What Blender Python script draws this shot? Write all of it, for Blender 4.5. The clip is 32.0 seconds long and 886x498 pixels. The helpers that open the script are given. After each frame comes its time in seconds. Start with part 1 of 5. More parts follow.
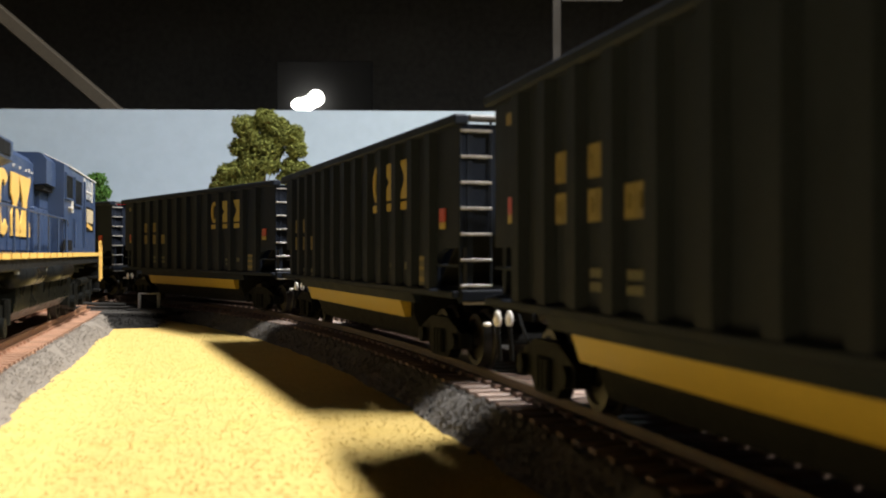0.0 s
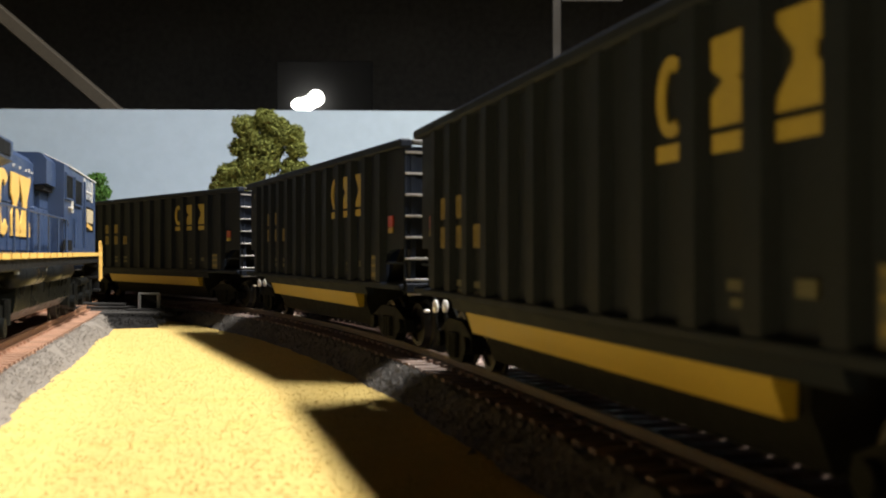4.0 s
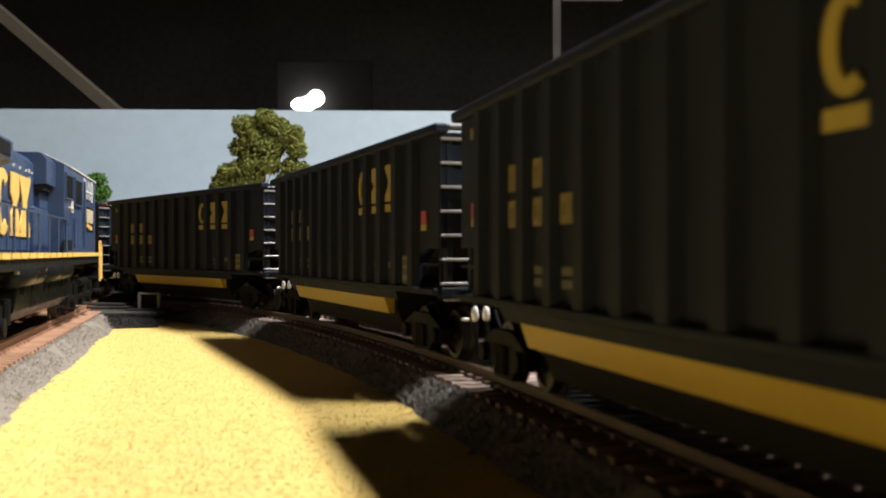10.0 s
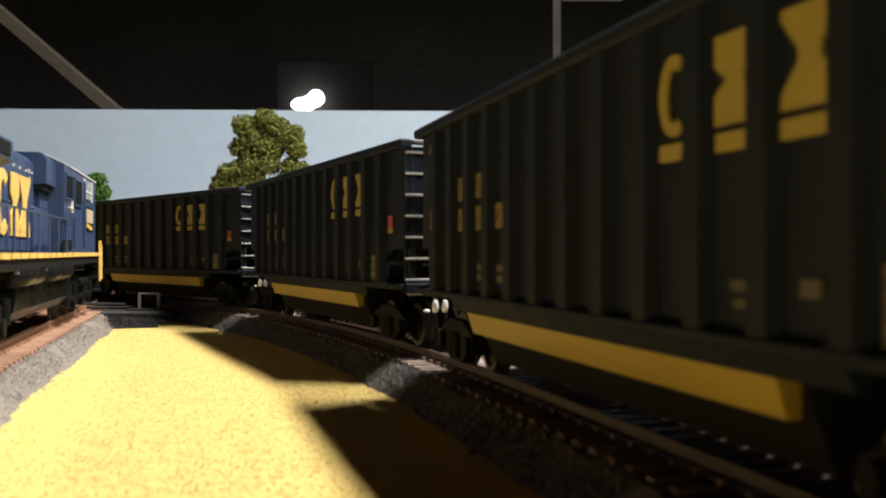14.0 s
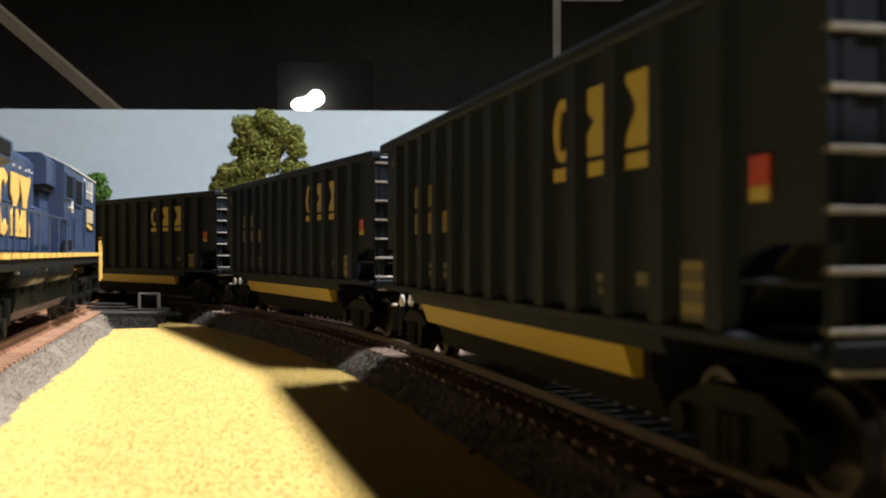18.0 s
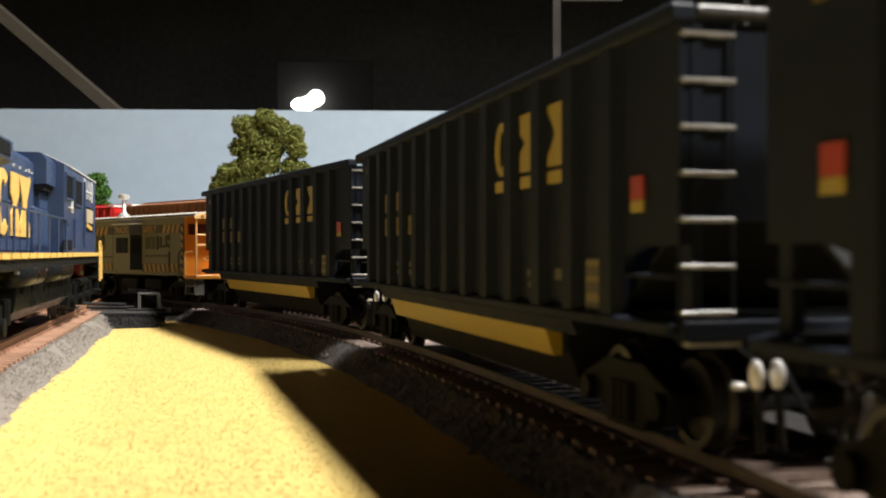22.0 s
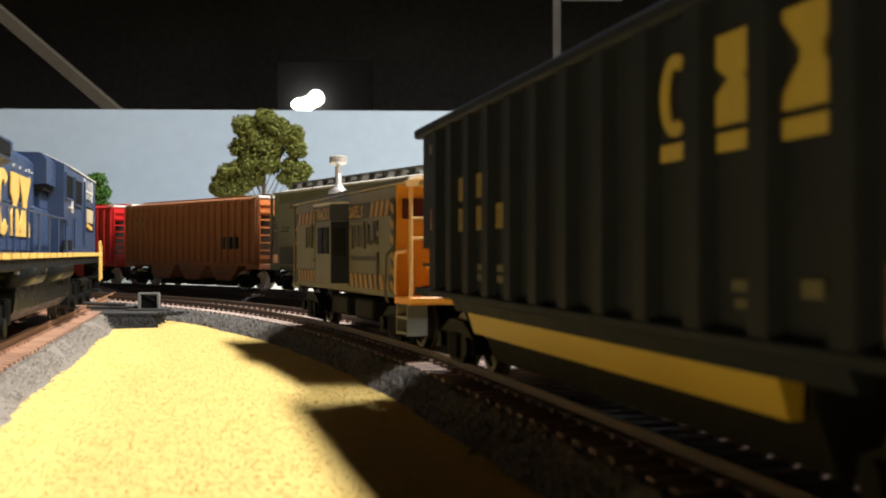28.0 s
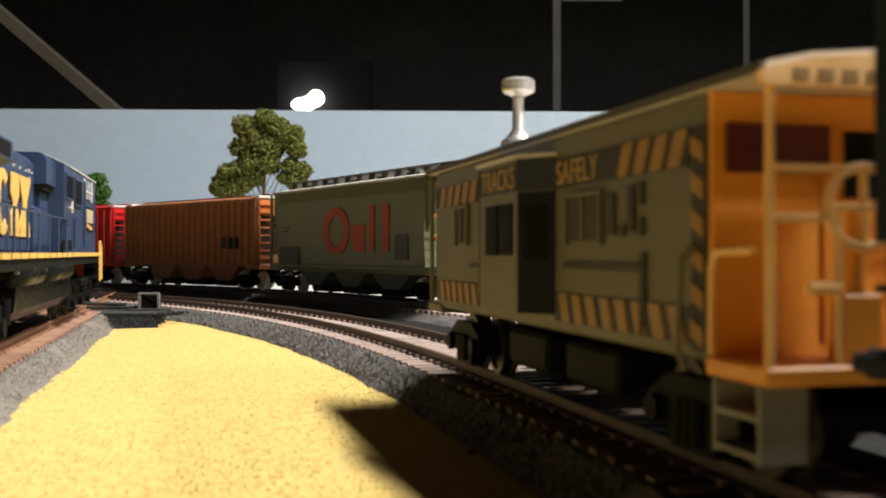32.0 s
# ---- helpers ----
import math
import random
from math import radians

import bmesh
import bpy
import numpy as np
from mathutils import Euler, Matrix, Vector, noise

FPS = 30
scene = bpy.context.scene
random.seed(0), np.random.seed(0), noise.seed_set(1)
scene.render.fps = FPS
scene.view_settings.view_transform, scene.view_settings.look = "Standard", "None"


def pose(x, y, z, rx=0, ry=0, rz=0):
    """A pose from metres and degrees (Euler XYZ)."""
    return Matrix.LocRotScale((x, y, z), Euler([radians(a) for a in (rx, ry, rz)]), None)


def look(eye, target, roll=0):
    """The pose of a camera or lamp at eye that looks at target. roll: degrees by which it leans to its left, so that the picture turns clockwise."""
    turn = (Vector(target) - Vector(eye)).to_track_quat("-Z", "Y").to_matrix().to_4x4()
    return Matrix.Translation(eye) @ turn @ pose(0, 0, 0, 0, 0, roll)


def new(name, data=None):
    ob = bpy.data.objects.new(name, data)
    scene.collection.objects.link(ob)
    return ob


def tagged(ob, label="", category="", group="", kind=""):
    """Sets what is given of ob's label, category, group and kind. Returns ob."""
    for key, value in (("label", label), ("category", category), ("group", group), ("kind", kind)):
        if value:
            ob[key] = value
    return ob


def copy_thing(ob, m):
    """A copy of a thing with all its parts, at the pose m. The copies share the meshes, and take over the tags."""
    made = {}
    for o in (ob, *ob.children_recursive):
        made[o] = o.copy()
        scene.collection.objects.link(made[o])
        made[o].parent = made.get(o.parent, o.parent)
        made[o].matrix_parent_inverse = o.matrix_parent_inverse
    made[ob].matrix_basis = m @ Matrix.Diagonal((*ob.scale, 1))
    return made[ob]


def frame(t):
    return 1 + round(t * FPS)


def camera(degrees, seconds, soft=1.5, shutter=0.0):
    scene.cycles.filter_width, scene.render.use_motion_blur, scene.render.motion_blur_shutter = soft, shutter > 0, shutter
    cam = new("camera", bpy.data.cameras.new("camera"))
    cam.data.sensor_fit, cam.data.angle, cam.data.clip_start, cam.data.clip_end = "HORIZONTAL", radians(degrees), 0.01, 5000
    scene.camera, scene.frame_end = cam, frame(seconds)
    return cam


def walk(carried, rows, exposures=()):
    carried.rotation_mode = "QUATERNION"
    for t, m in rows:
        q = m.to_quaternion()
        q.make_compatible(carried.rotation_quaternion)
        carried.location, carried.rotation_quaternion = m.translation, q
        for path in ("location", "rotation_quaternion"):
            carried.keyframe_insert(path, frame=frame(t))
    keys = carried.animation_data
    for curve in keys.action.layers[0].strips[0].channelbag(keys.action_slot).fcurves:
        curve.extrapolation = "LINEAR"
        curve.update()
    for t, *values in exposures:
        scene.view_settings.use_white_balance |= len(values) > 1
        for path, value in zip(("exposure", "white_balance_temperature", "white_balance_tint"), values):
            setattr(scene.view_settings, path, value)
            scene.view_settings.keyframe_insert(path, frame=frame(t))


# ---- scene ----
# A model railway in HO scale (1:87) on a basement layout. Grass level is z = 0.
EYE = (0.0, 0.0, 0.0298)
RAIL = 0.0076          # top of the rails above the grass
cam = camera(44.85, 32.0, soft=1.9, shutter=0.5)
CAM_POSE = look(EYE, (0.0, 1.0, 0.0298 + 0.00277))
cam.data.dof.use_dof, cam.data.dof.focus_distance, cam.data.dof.aperture_fstop = True, 0.42, 52.0
walk(cam, [(0.0, CAM_POSE), (32.0, CAM_POSE)], exposures=[(0.0, 0.0), (29.5, 0.0), (30.2, -0.07), (31.0, -0.18), (32.0, -0.24)])

# ---- world and light: a dark basement with a long tube lamp over the layout and a short one beside it ----
world = bpy.data.worlds.new("basement_dark")
world.use_nodes = True
scene.world = world
world.node_tree.nodes["Background"].inputs["Color"].default_value = (0.9, 0.88, 0.8, 1)
world.node_tree.nodes["Background"].inputs["Strength"].default_value = 0.004

TUBES = ((Vector((0.525, 0.36, 1.18)), 0.75, 50.5), (Vector((1.50, -0.90, 1.10)), 0.30, 46.0))
for place, long, watts in TUBES:
    tube_light = bpy.data.lights.new("tube_light", "AREA")
    tube_light.shape, tube_light.size, tube_light.size_y = "RECTANGLE", long, 0.12
    tube_light.energy, tube_light.color = watts, (1.0, 0.962, 0.905)
    tube_lamp = new("tube_lamp", tube_light)
    tube_lamp.matrix_world = Matrix.Translation(place) @ pose(0, 0, 0, 0, 0, 105)
    tagged(tube_lamp, kind="structure")


# ---- materials ----
def mat(name, color, rough=0.6, metal=0.0, vary=0.25, scale=300.0, bump=0.15, fine=2500.0, spec=0.5, random_tint=0.0, stain=None, stain_amount=0.5, trans=0.0):
    m = bpy.data.materials.new(name)
    m.use_nodes = True
    nt = m.node_tree
    b = nt.nodes["Principled BSDF"]
    b.inputs["Roughness"].default_value = rough
    b.inputs["Metallic"].default_value = metal
    b.inputs["Specular IOR Level"].default_value = spec
    if trans:
        b.inputs["Transmission Weight"].default_value = trans
    tc = nt.nodes.new("ShaderNodeTexCoord")
    n1 = nt.nodes.new("ShaderNodeTexNoise")
    n1.inputs["Scale"].default_value, n1.inputs["Detail"].default_value = scale, 5
    n2 = nt.nodes.new("ShaderNodeTexNoise")
    n2.inputs["Scale"].default_value, n2.inputs["Detail"].default_value = fine, 3
    for n in (n1, n2):
        nt.links.new(tc.outputs["Object"], n.inputs["Vector"])
    add = nt.nodes.new("ShaderNodeMath")
    add.operation = "ADD"
    nt.links.new(n1.outputs["Fac"], add.inputs[0])
    nt.links.new(n2.outputs["Fac"], add.inputs[1])
    ramp = nt.nodes.new("ShaderNodeMapRange")
    ramp.inputs["From Min"].default_value, ramp.inputs["From Max"].default_value = 0.65, 1.35
    ramp.inputs["To Min"].default_value, ramp.inputs["To Max"].default_value = 1 - vary, 1 + vary
    nt.links.new(add.outputs[0], ramp.inputs["Value"])
    mul = nt.nodes.new("ShaderNodeMix")
    mul.data_type, mul.blend_type = "RGBA", "MULTIPLY"
    mul.inputs["Factor"].default_value = 1.0
    mul.inputs[6].default_value = (*color, 1)
    last = ramp.outputs[0]
    if random_tint:
        oi = nt.nodes.new("ShaderNodeObjectInfo")
        rr = nt.nodes.new("ShaderNodeMapRange")
        rr.inputs["To Min"].default_value, rr.inputs["To Max"].default_value = 1 - random_tint, 1 + random_tint
        nt.links.new(oi.outputs["Random"], rr.inputs["Value"])
        mm = nt.nodes.new("ShaderNodeMath")
        mm.operation = "MULTIPLY"
        nt.links.new(last, mm.inputs[0])
        nt.links.new(rr.outputs[0], mm.inputs[1])
        last = mm.outputs[0]
    nt.links.new(last, mul.inputs[7])
    out = mul.outputs[2]
    if stain:
        n3 = nt.nodes.new("ShaderNodeTexNoise")
        n3.inputs["Scale"].default_value, n3.inputs["Detail"].default_value = scale * 0.4, 8
        nt.links.new(tc.outputs["Object"], n3.inputs["Vector"])
        sr = nt.nodes.new("ShaderNodeMapRange")
        sr.inputs["From Min"].default_value, sr.inputs["From Max"].default_value = 0.48, 0.72
        sr.inputs["To Max"].default_value = stain_amount
        nt.links.new(n3.outputs["Fac"], sr.inputs["Value"])
        mx = nt.nodes.new("ShaderNodeMix")
        mx.data_type = "RGBA"
        mx.inputs[7].default_value = (*stain, 1)
        nt.links.new(sr.outputs[0], mx.inputs["Factor"])
        nt.links.new(out, mx.inputs[6])
        out = mx.outputs[2]
    nt.links.new(out, b.inputs["Base Color"])
    if bump:
        bp = nt.nodes.new("ShaderNodeBump")
        bp.inputs["Strength"].default_value = bump
        bp.inputs["Distance"].default_value = 0.0004
        nt.links.new(add.outputs[0], bp.inputs["Height"])
        nt.links.new(bp.outputs[0], b.inputs["Normal"])
    rv = nt.nodes.new("ShaderNodeMapRange")
    rv.inputs["From Min"].default_value, rv.inputs["From Max"].default_value = 0.3, 0.7
    rv.inputs["To Min"].default_value, rv.inputs["To Max"].default_value = max(0.03, rough - 0.08), min(1, rough + 0.08)
    nt.links.new(n1.outputs["Fac"], rv.inputs["Value"])
    nt.links.new(rv.outputs[0], b.inputs["Roughness"])
    return m


def glow(name, color, strength):
    m = bpy.data.materials.new(name)
    m.use_nodes = True
    b = m.node_tree.nodes["Principled BSDF"]
    b.inputs["Base Color"].default_value = (*color, 1)
    b.inputs["Emission Color"].default_value = (*color, 1)
    b.inputs["Emission Strength"].default_value = strength
    return m


GRASS = mat("yellow_turf", (0.62, 0.460, 0.162), 0.95, vary=0.10, scale=260, fine=950, bump=0.15, spec=0.1, stain=(0.57, 0.40, 0.10), stain_amount=0.35)
BALLAST = mat("grey_ballast", (0.150, 0.142, 0.136), 0.95, vary=0.3, scale=500, fine=1700, bump=0.8, spec=0.2, stain=(0.115, 0.105, 0.095), stain_amount=0.3)
TIE = mat("brown_tie", (0.30, 0.205, 0.165), 0.45, vary=0.25, scale=500, bump=0.3, random_tint=0.2)
RAILM = mat("rusty_rail", (0.10, 0.068, 0.048), 0.5, vary=0.3, scale=500, bump=0.2)
TIE_OLD = mat("rusty_brown_tie", (0.36, 0.20, 0.13), 0.45, vary=0.25, scale=500, bump=0.3, random_tint=0.2)
RAIL_OLD = mat("orange_rusty_rail", (0.27, 0.14, 0.075), 0.5, vary=0.3, scale=500, bump=0.2)
BED_OLD = mat("dusty_ballast", (0.215, 0.192, 0.168), 0.95, vary=0.14, scale=300, fine=1500, bump=0.6, spec=0.15, stain=(0.15, 0.13, 0.11), stain_amount=0.25)
PLATE = mat("worn_grey_slat", (0.075, 0.072, 0.068), 0.6, vary=0.35, scale=300, bump=0.3)
AIRTANK = mat("dark_air_tank", (0.010, 0.011, 0.0115), 0.3, spec=0.14, vary=0.2, scale=200)
BLACK = mat("black_car_paint", (0.0150, 0.0198, 0.0320), 0.6, spec=0.08, vary=0.25, scale=120, bump=0.08, stain=(0.022, 0.0255, 0.032), stain_amount=0.35)
YELLOW = mat("yellow_paint", (0.50, 0.345, 0.035), 0.45, vary=0.12, scale=150, bump=0.05)
DECAL = mat("yellow_decal", (0.38, 0.295, 0.06), 0.5, vary=0.12, scale=300, bump=0.03)
DULL = mat("worn_pale_decal", (0.185, 0.145, 0.050), 0.6, vary=0.3, scale=400, bump=0.03)
RED = mat("red_marker", (0.38, 0.045, 0.022), 0.4, vary=0.1)
STEPGREY = mat("caboose_step_grey", (0.22, 0.225, 0.205), 0.5, vary=0.15, scale=150, bump=0.05)
# Grey carries the bright edges that light draws on the rungs.
RUNG = mat("lit_rung_grey", (0.32, 0.312, 0.305), 0.25, vary=0.1, bump=0.05)
UNDER = mat("dark_underframe", (0.016, 0.0165, 0.017), 0.6, spec=0.05, vary=0.3, scale=500, bump=0.2)
BLUE = mat("blue_loco_paint", (0.038, 0.065, 0.140), 0.38, vary=0.10, scale=150, bump=0.05)
LOCOY = mat("loco_yellow", (0.86, 0.55, 0.15), 0.4, vary=0.08, scale=150, bump=0.03)
RUST = mat("oxide_red_paint", (0.37, 0.148, 0.068), 0.55, vary=0.25, scale=120, bump=0.08, stain=(0.16, 0.075, 0.040), stain_amount=0.6)
# Lighter oxide red for the end ladders, their lit look painted in.
RUST_LIT = mat("lit_oxide_red", (0.56, 0.17, 0.045), 0.5, vary=0.15, scale=200, bump=0.05)
GREYC = mat("grey_hopper_paint", (0.235, 0.262, 0.165), 0.5, vary=0.1, scale=120, bump=0.05, stain=(0.16, 0.16, 0.12), stain_amount=0.35)
ORANGE = mat("orange_logo", (0.55, 0.08, 0.025), 0.5, vary=0.1)
REDC = mat("bright_red_paint", (0.60, 0.02, 0.02), 0.4, vary=0.1, scale=150, bump=0.05)
OLIVE = mat("grey_caboose_paint", (0.145, 0.134, 0.086), 0.5, vary=0.12, scale=150, bump=0.05, stain=(0.10, 0.09, 0.06), stain_amount=0.3)
CABY = mat("orange_caboose_paint", (0.88, 0.36, 0.042), 0.4, vary=0.1, scale=200, bump=0.05)
ROOFM = mat("silver_roof", (0.60, 0.57, 0.52), 0.4, vary=0.15, scale=200, bump=0.05)
WHITE = mat("white_plastic", (0.8, 0.78, 0.74), 0.35, vary=0.06, bump=0.03)
SKYM = mat("painted_sky_board", (0.305, 0.386, 0.488), 0.8, vary=0.06, scale=6, fine=90, bump=0.05, spec=0.2)
DARKWALL = mat("dark_basement_wall", (0.105, 0.105, 0.105), 0.9, vary=0.3, scale=4, fine=40, bump=0.2)
# Near black, so the unseen ceiling bounces little light onto the layout.
CEIL = mat("dark_joist_ceiling", (0.018, 0.017, 0.016), 0.95, spec=0.1, vary=0.3, scale=4, fine=40)
# Darker copy of the bare pine: the posts' dimmer light is in the colour.
WOOD_SHADED = mat("shaded_pine", (0.015, 0.0125, 0.010), 0.75, vary=0.2, scale=20, fine=300, bump=0.2)
WOOD = mat("bare_pine", (0.050, 0.041, 0.029), 0.7, vary=0.2, scale=20, fine=300, bump=0.2)
LEAF = mat("olive_foliage", (0.152, 0.172, 0.047), 0.9, vary=0.4, scale=200, fine=1500, bump=0.8, spec=0.15)
LEAF2 = mat("green_foliage", (0.06, 0.135, 0.03), 0.9, vary=0.4, scale=200, fine=1500, bump=0.8, spec=0.15)
BARK = mat("brown_bark", (0.10, 0.07, 0.04), 0.9, vary=0.3, scale=300)
GLASS = mat("dark_glass", (0.010, 0.011, 0.011), 0.5, vary=0.1, bump=0.0, spec=0.05)
DARKGROUND = mat("black_ground", (0.018, 0.0172, 0.0165), 0.95, vary=0.5, scale=600, fine=2200, bump=0.9, spec=0.15)
DKROOF = mat("dark_weathered_roof", (0.075, 0.070, 0.058), 0.6, vary=0.2, scale=200, bump=0.08)
# Near-white: highlights on polished metal are put into the colour.
SHINE = mat("highlight_white", (0.97, 0.96, 0.94), 0.25, 0.15, vary=0.05, bump=0.0)
SLATE2 = mat("dark_band_paint", (0.035, 0.033, 0.030), 0.6, vary=0.15)
FAINT = mat("faint_stencil_ground", (0.085, 0.082, 0.055), 0.7, vary=0.3)
BOARD = mat("dark_board", (0.018, 0.018, 0.018), 0.9, spec=0.1, vary=0.2, scale=10)
MAROON = mat("dark_maroon_paint", (0.09, 0.008, 0.012), 0.5, vary=0.15)
PLASTER = mat("pale_plaster", (0.62, 0.60, 0.56), 0.9, vary=0.1, scale=20, fine=200, bump=0.2)
GRAIN = mat("turf_grain", (0.63, 0.472, 0.170), 0.95, vary=0.12, scale=300, fine=900, bump=0.3, spec=0.1)
STONE = mat("ballast_stone", (0.150, 0.142, 0.136), 0.9, vary=0.14, scale=700, fine=1500, bump=0.5, spec=0.2)
WHEEL = mat("worn_wheel_steel", (0.022, 0.020, 0.018), 0.4, 0.3, vary=0.3, scale=500, bump=0.1)
FRAME = mat("cast_side_frame", (0.0085, 0.0090, 0.0085), 0.5, spec=0.04, vary=0.35, scale=500, bump=0.25)
# Paler than the black car: light along the end chords is painted in.
CHORD_LIT = mat("lit_chord_grey", (0.060, 0.058, 0.056), 0.5, vary=0.2, scale=200, bump=0.08)
TANK = mat("glossy_black_tank", (0.007, 0.008, 0.007), 0.3, spec=0.05, vary=0.2, scale=150, bump=0.05)
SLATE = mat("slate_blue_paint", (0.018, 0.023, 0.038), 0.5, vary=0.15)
STRIPE = mat("hazard_orange", (0.34, 0.19, 0.05), 0.5, vary=0.15)
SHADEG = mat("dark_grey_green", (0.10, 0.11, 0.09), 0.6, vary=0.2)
FADED = mat("faded_cream", (0.50, 0.42, 0.28), 0.6, vary=0.25)
# Window tone with a reflection put into the pale colour.
SKYGLASS = mat("reflection_pale_glass", (0.35, 0.37, 0.40), 0.25, vary=0.15)
THROW = mat("grey_throw_metal", (0.024, 0.023, 0.022), 0.6, vary=0.35, scale=400, bump=0.3)
THROWL = mat("pale_throw_metal", (0.22, 0.22, 0.215), 0.4, vary=0.35, scale=400)
# Paler caboose orange: light on railings, posts and fascia is in the colour.
LITORANGE = mat("lit_caboose_orange", (0.97, 0.60, 0.25), 0.35, vary=0.1, bump=0.05)
SIGN = mat("pale_orange_lettering", (0.46, 0.29, 0.10), 0.5, vary=0.15)
SMOKE = mat("faded_dark_olive", (0.042, 0.038, 0.024), 0.6, vary=0.25)
# Near-white nickel: the lamp's reflection on the wheels is in the colour.
NICKEL = mat("nickel_with_reflection", (0.92, 0.91, 0.89), 0.4, 0.15, vary=0.06)
# Dark brown holds the shade of the recess at the hopper ends.
RECESS_SHADE = mat("shaded_recess_brown", (0.030, 0.017, 0.011), 0.8, spec=0.2, vary=0.3)
BAYFRONT = mat("bay_shade_navy", (0.014, 0.018, 0.027), 0.4, spec=0.08, vary=0.2)
STACK = mat("silvery_stack_metal", (0.72, 0.70, 0.69), 0.3, 0.5, vary=0.12, bump=0.04)
LAMPGLOW = glow("bulb_glow", (1.0, 0.97, 0.9), 14.0)


# ---- mesh helpers ----
def thing(name, label, category, group="", kind=""):
    return tagged(new(name), label, category, group, kind)


def part(name, bm, material, parent=None, label="", smooth=False):
    me = bpy.data.meshes.new(name)
    bmesh.ops.recalc_face_normals(bm, faces=bm.faces)
    bm.to_mesh(me)
    bm.free()
    me.materials.append(material)
    if smooth:
        me.polygons.foreach_set("use_smooth", [True] * len(me.polygons))
    ob = new(name, me)
    if parent:
        ob.parent = parent
    return tagged(ob, label)


def share(name, ob, parent, m):
    o = new(name, ob.data)
    o.parent = parent
    o.matrix_basis = m
    return o


def box(bm, x0, x1, y0, y1, z0, z1, bevel=0.0, m=None):
    vs = [bm.verts.new((x, y, z)) for x in (x0, x1) for y in (y0, y1) for z in (z0, z1)]
    f = [bm.faces.new([vs[i] for i in q]) for q in ((0, 1, 3, 2), (4, 6, 7, 5), (0, 4, 5, 1), (2, 3, 7, 6), (0, 2, 6, 4), (1, 5, 7, 3))]
    if bevel:
        es = list({e for q in f for e in q.edges})
        r = bmesh.ops.bevel(bm, geom=es, offset=bevel, segments=1, affect="EDGES")
        vs = list({v for q in r["faces"] for v in q.verts} | {v for v in vs if v.is_valid})
    if m is not None:
        bmesh.ops.transform(bm, matrix=m, verts=[v for v in vs if v.is_valid])
    return bm


def prism(bm, outline, axis, lo, hi):
    """Pushes a closed outline (u, v) along an axis: 'x' gives (y, z) outlines, 'y' (x, z), 'z' (x, y)."""
    def place(u, v, w):
        return {"x": (w, u, v), "y": (u, w, v), "z": (u, v, w)}[axis]
    a = [bm.verts.new(place(u, v, lo)) for u, v in outline]
    b = [bm.verts.new(place(u, v, hi)) for u, v in outline]
    bm.faces.new(a)
    bm.faces.new(b[::-1])
    n = len(a)
    for i in range(n):
        bm.faces.new((a[i], b[i], b[(i + 1) % n], a[(i + 1) % n]))
    return bm


def rod(bm, p, q, r, seg=8, r2=None):
    p, q = Vector(p), Vector(q)
    d = q - p
    m = Matrix.Translation((p + q) / 2) @ d.to_track_quat("Z", "Y").to_matrix().to_4x4()
    bmesh.ops.create_cone(bm, cap_ends=True, segments=seg, radius1=r, radius2=r if r2 is None else r2, depth=d.length, matrix=m)
    return bm


def wire(bm, pts, r, seg=6):
    for a, b in zip(pts[:-1], pts[1:]):
        rod(bm, a, b, r, seg)
    return bm


def sweep(bm, line, profile, closed=True):
    """A profile (offset to the left, z) drawn along points (x, y, heading)."""
    rings = []
    for x, y, h in line:
        c, s = math.cos(h), math.sin(h)
        rings.append([bm.verts.new((x - s * o, y + c * o, z)) for o, z in profile])
    n = len(profile)
    for a, b in zip(rings[:-1], rings[1:]):
        for i in range(n if closed else n - 1):
            j = (i + 1) % n
            bm.faces.new((a[i], a[j], b[j], b[i]))
    if closed:
        bm.faces.new(rings[0])
        bm.faces.new(rings[-1][::-1])
    return bm


# ---- the lines of the three tracks ----
STEP = 0.004
N_BACK, N_ALL = 450, 1060


def main_line():
    """The main line: straight beside the camera, then easing into a curve of 0.61 m radius."""
    def kappa(s):
        return min(max(0.00963 + 4.32903 * s, -0.10864), 1.64091)
    fw, x, y, h = [], 0.04604, 0.08565, 1.79747
    for i in range(N_ALL - N_BACK):
        fw.append((x, y, h))
        h2 = h + (kappa(i * STEP) + kappa((i + 1) * STEP)) / 2 * STEP
        x, y = x + (math.cos(h) + math.cos(h2)) / 2 * STEP, y + (math.sin(h) + math.sin(h2)) / 2 * STEP
        h = h2
    bk, (x, y, h) = [], fw[0]
    for i in range(N_BACK):
        h2 = h - (kappa(-i * STEP) + kappa(-(i + 1) * STEP)) / 2 * STEP
        x, y = x - (math.cos(h) + math.cos(h2)) / 2 * STEP, y - (math.sin(h) + math.sin(h2)) / 2 * STEP
        h = h2
        bk.append((x, y, h))
    return bk[::-1] + fw


MAIN = main_line()


def main_at(s):
    u = s / STEP + N_BACK
    i = min(max(int(math.floor(u)), 0), len(MAIN) - 2)
    f = u - i
    a, b = MAIN[i], MAIN[i + 1]
    return tuple(p + (q - p) * f for p, q in zip(a, b))


def car_pose(s, half=0.070, shift=0.0):
    a, b = main_at(s - half), main_at(s + half)
    h = math.atan2(b[1] - a[1], b[0] - a[0])
    x, y = (a[0] + b[0]) / 2 + math.cos(h) * shift, (a[1] + b[1]) / 2 + math.sin(h) * shift
    return Matrix.Translation((x, y, RAIL)) @ Matrix.Rotation(h, 4, "Z")


def straight(x, y, h, lo, hi, step=0.004):
    n = int((hi - lo) / step)
    return [(x + math.cos(h) * (lo + i * step), y + math.sin(h) * (lo + i * step), h) for i in range(n + 1)]


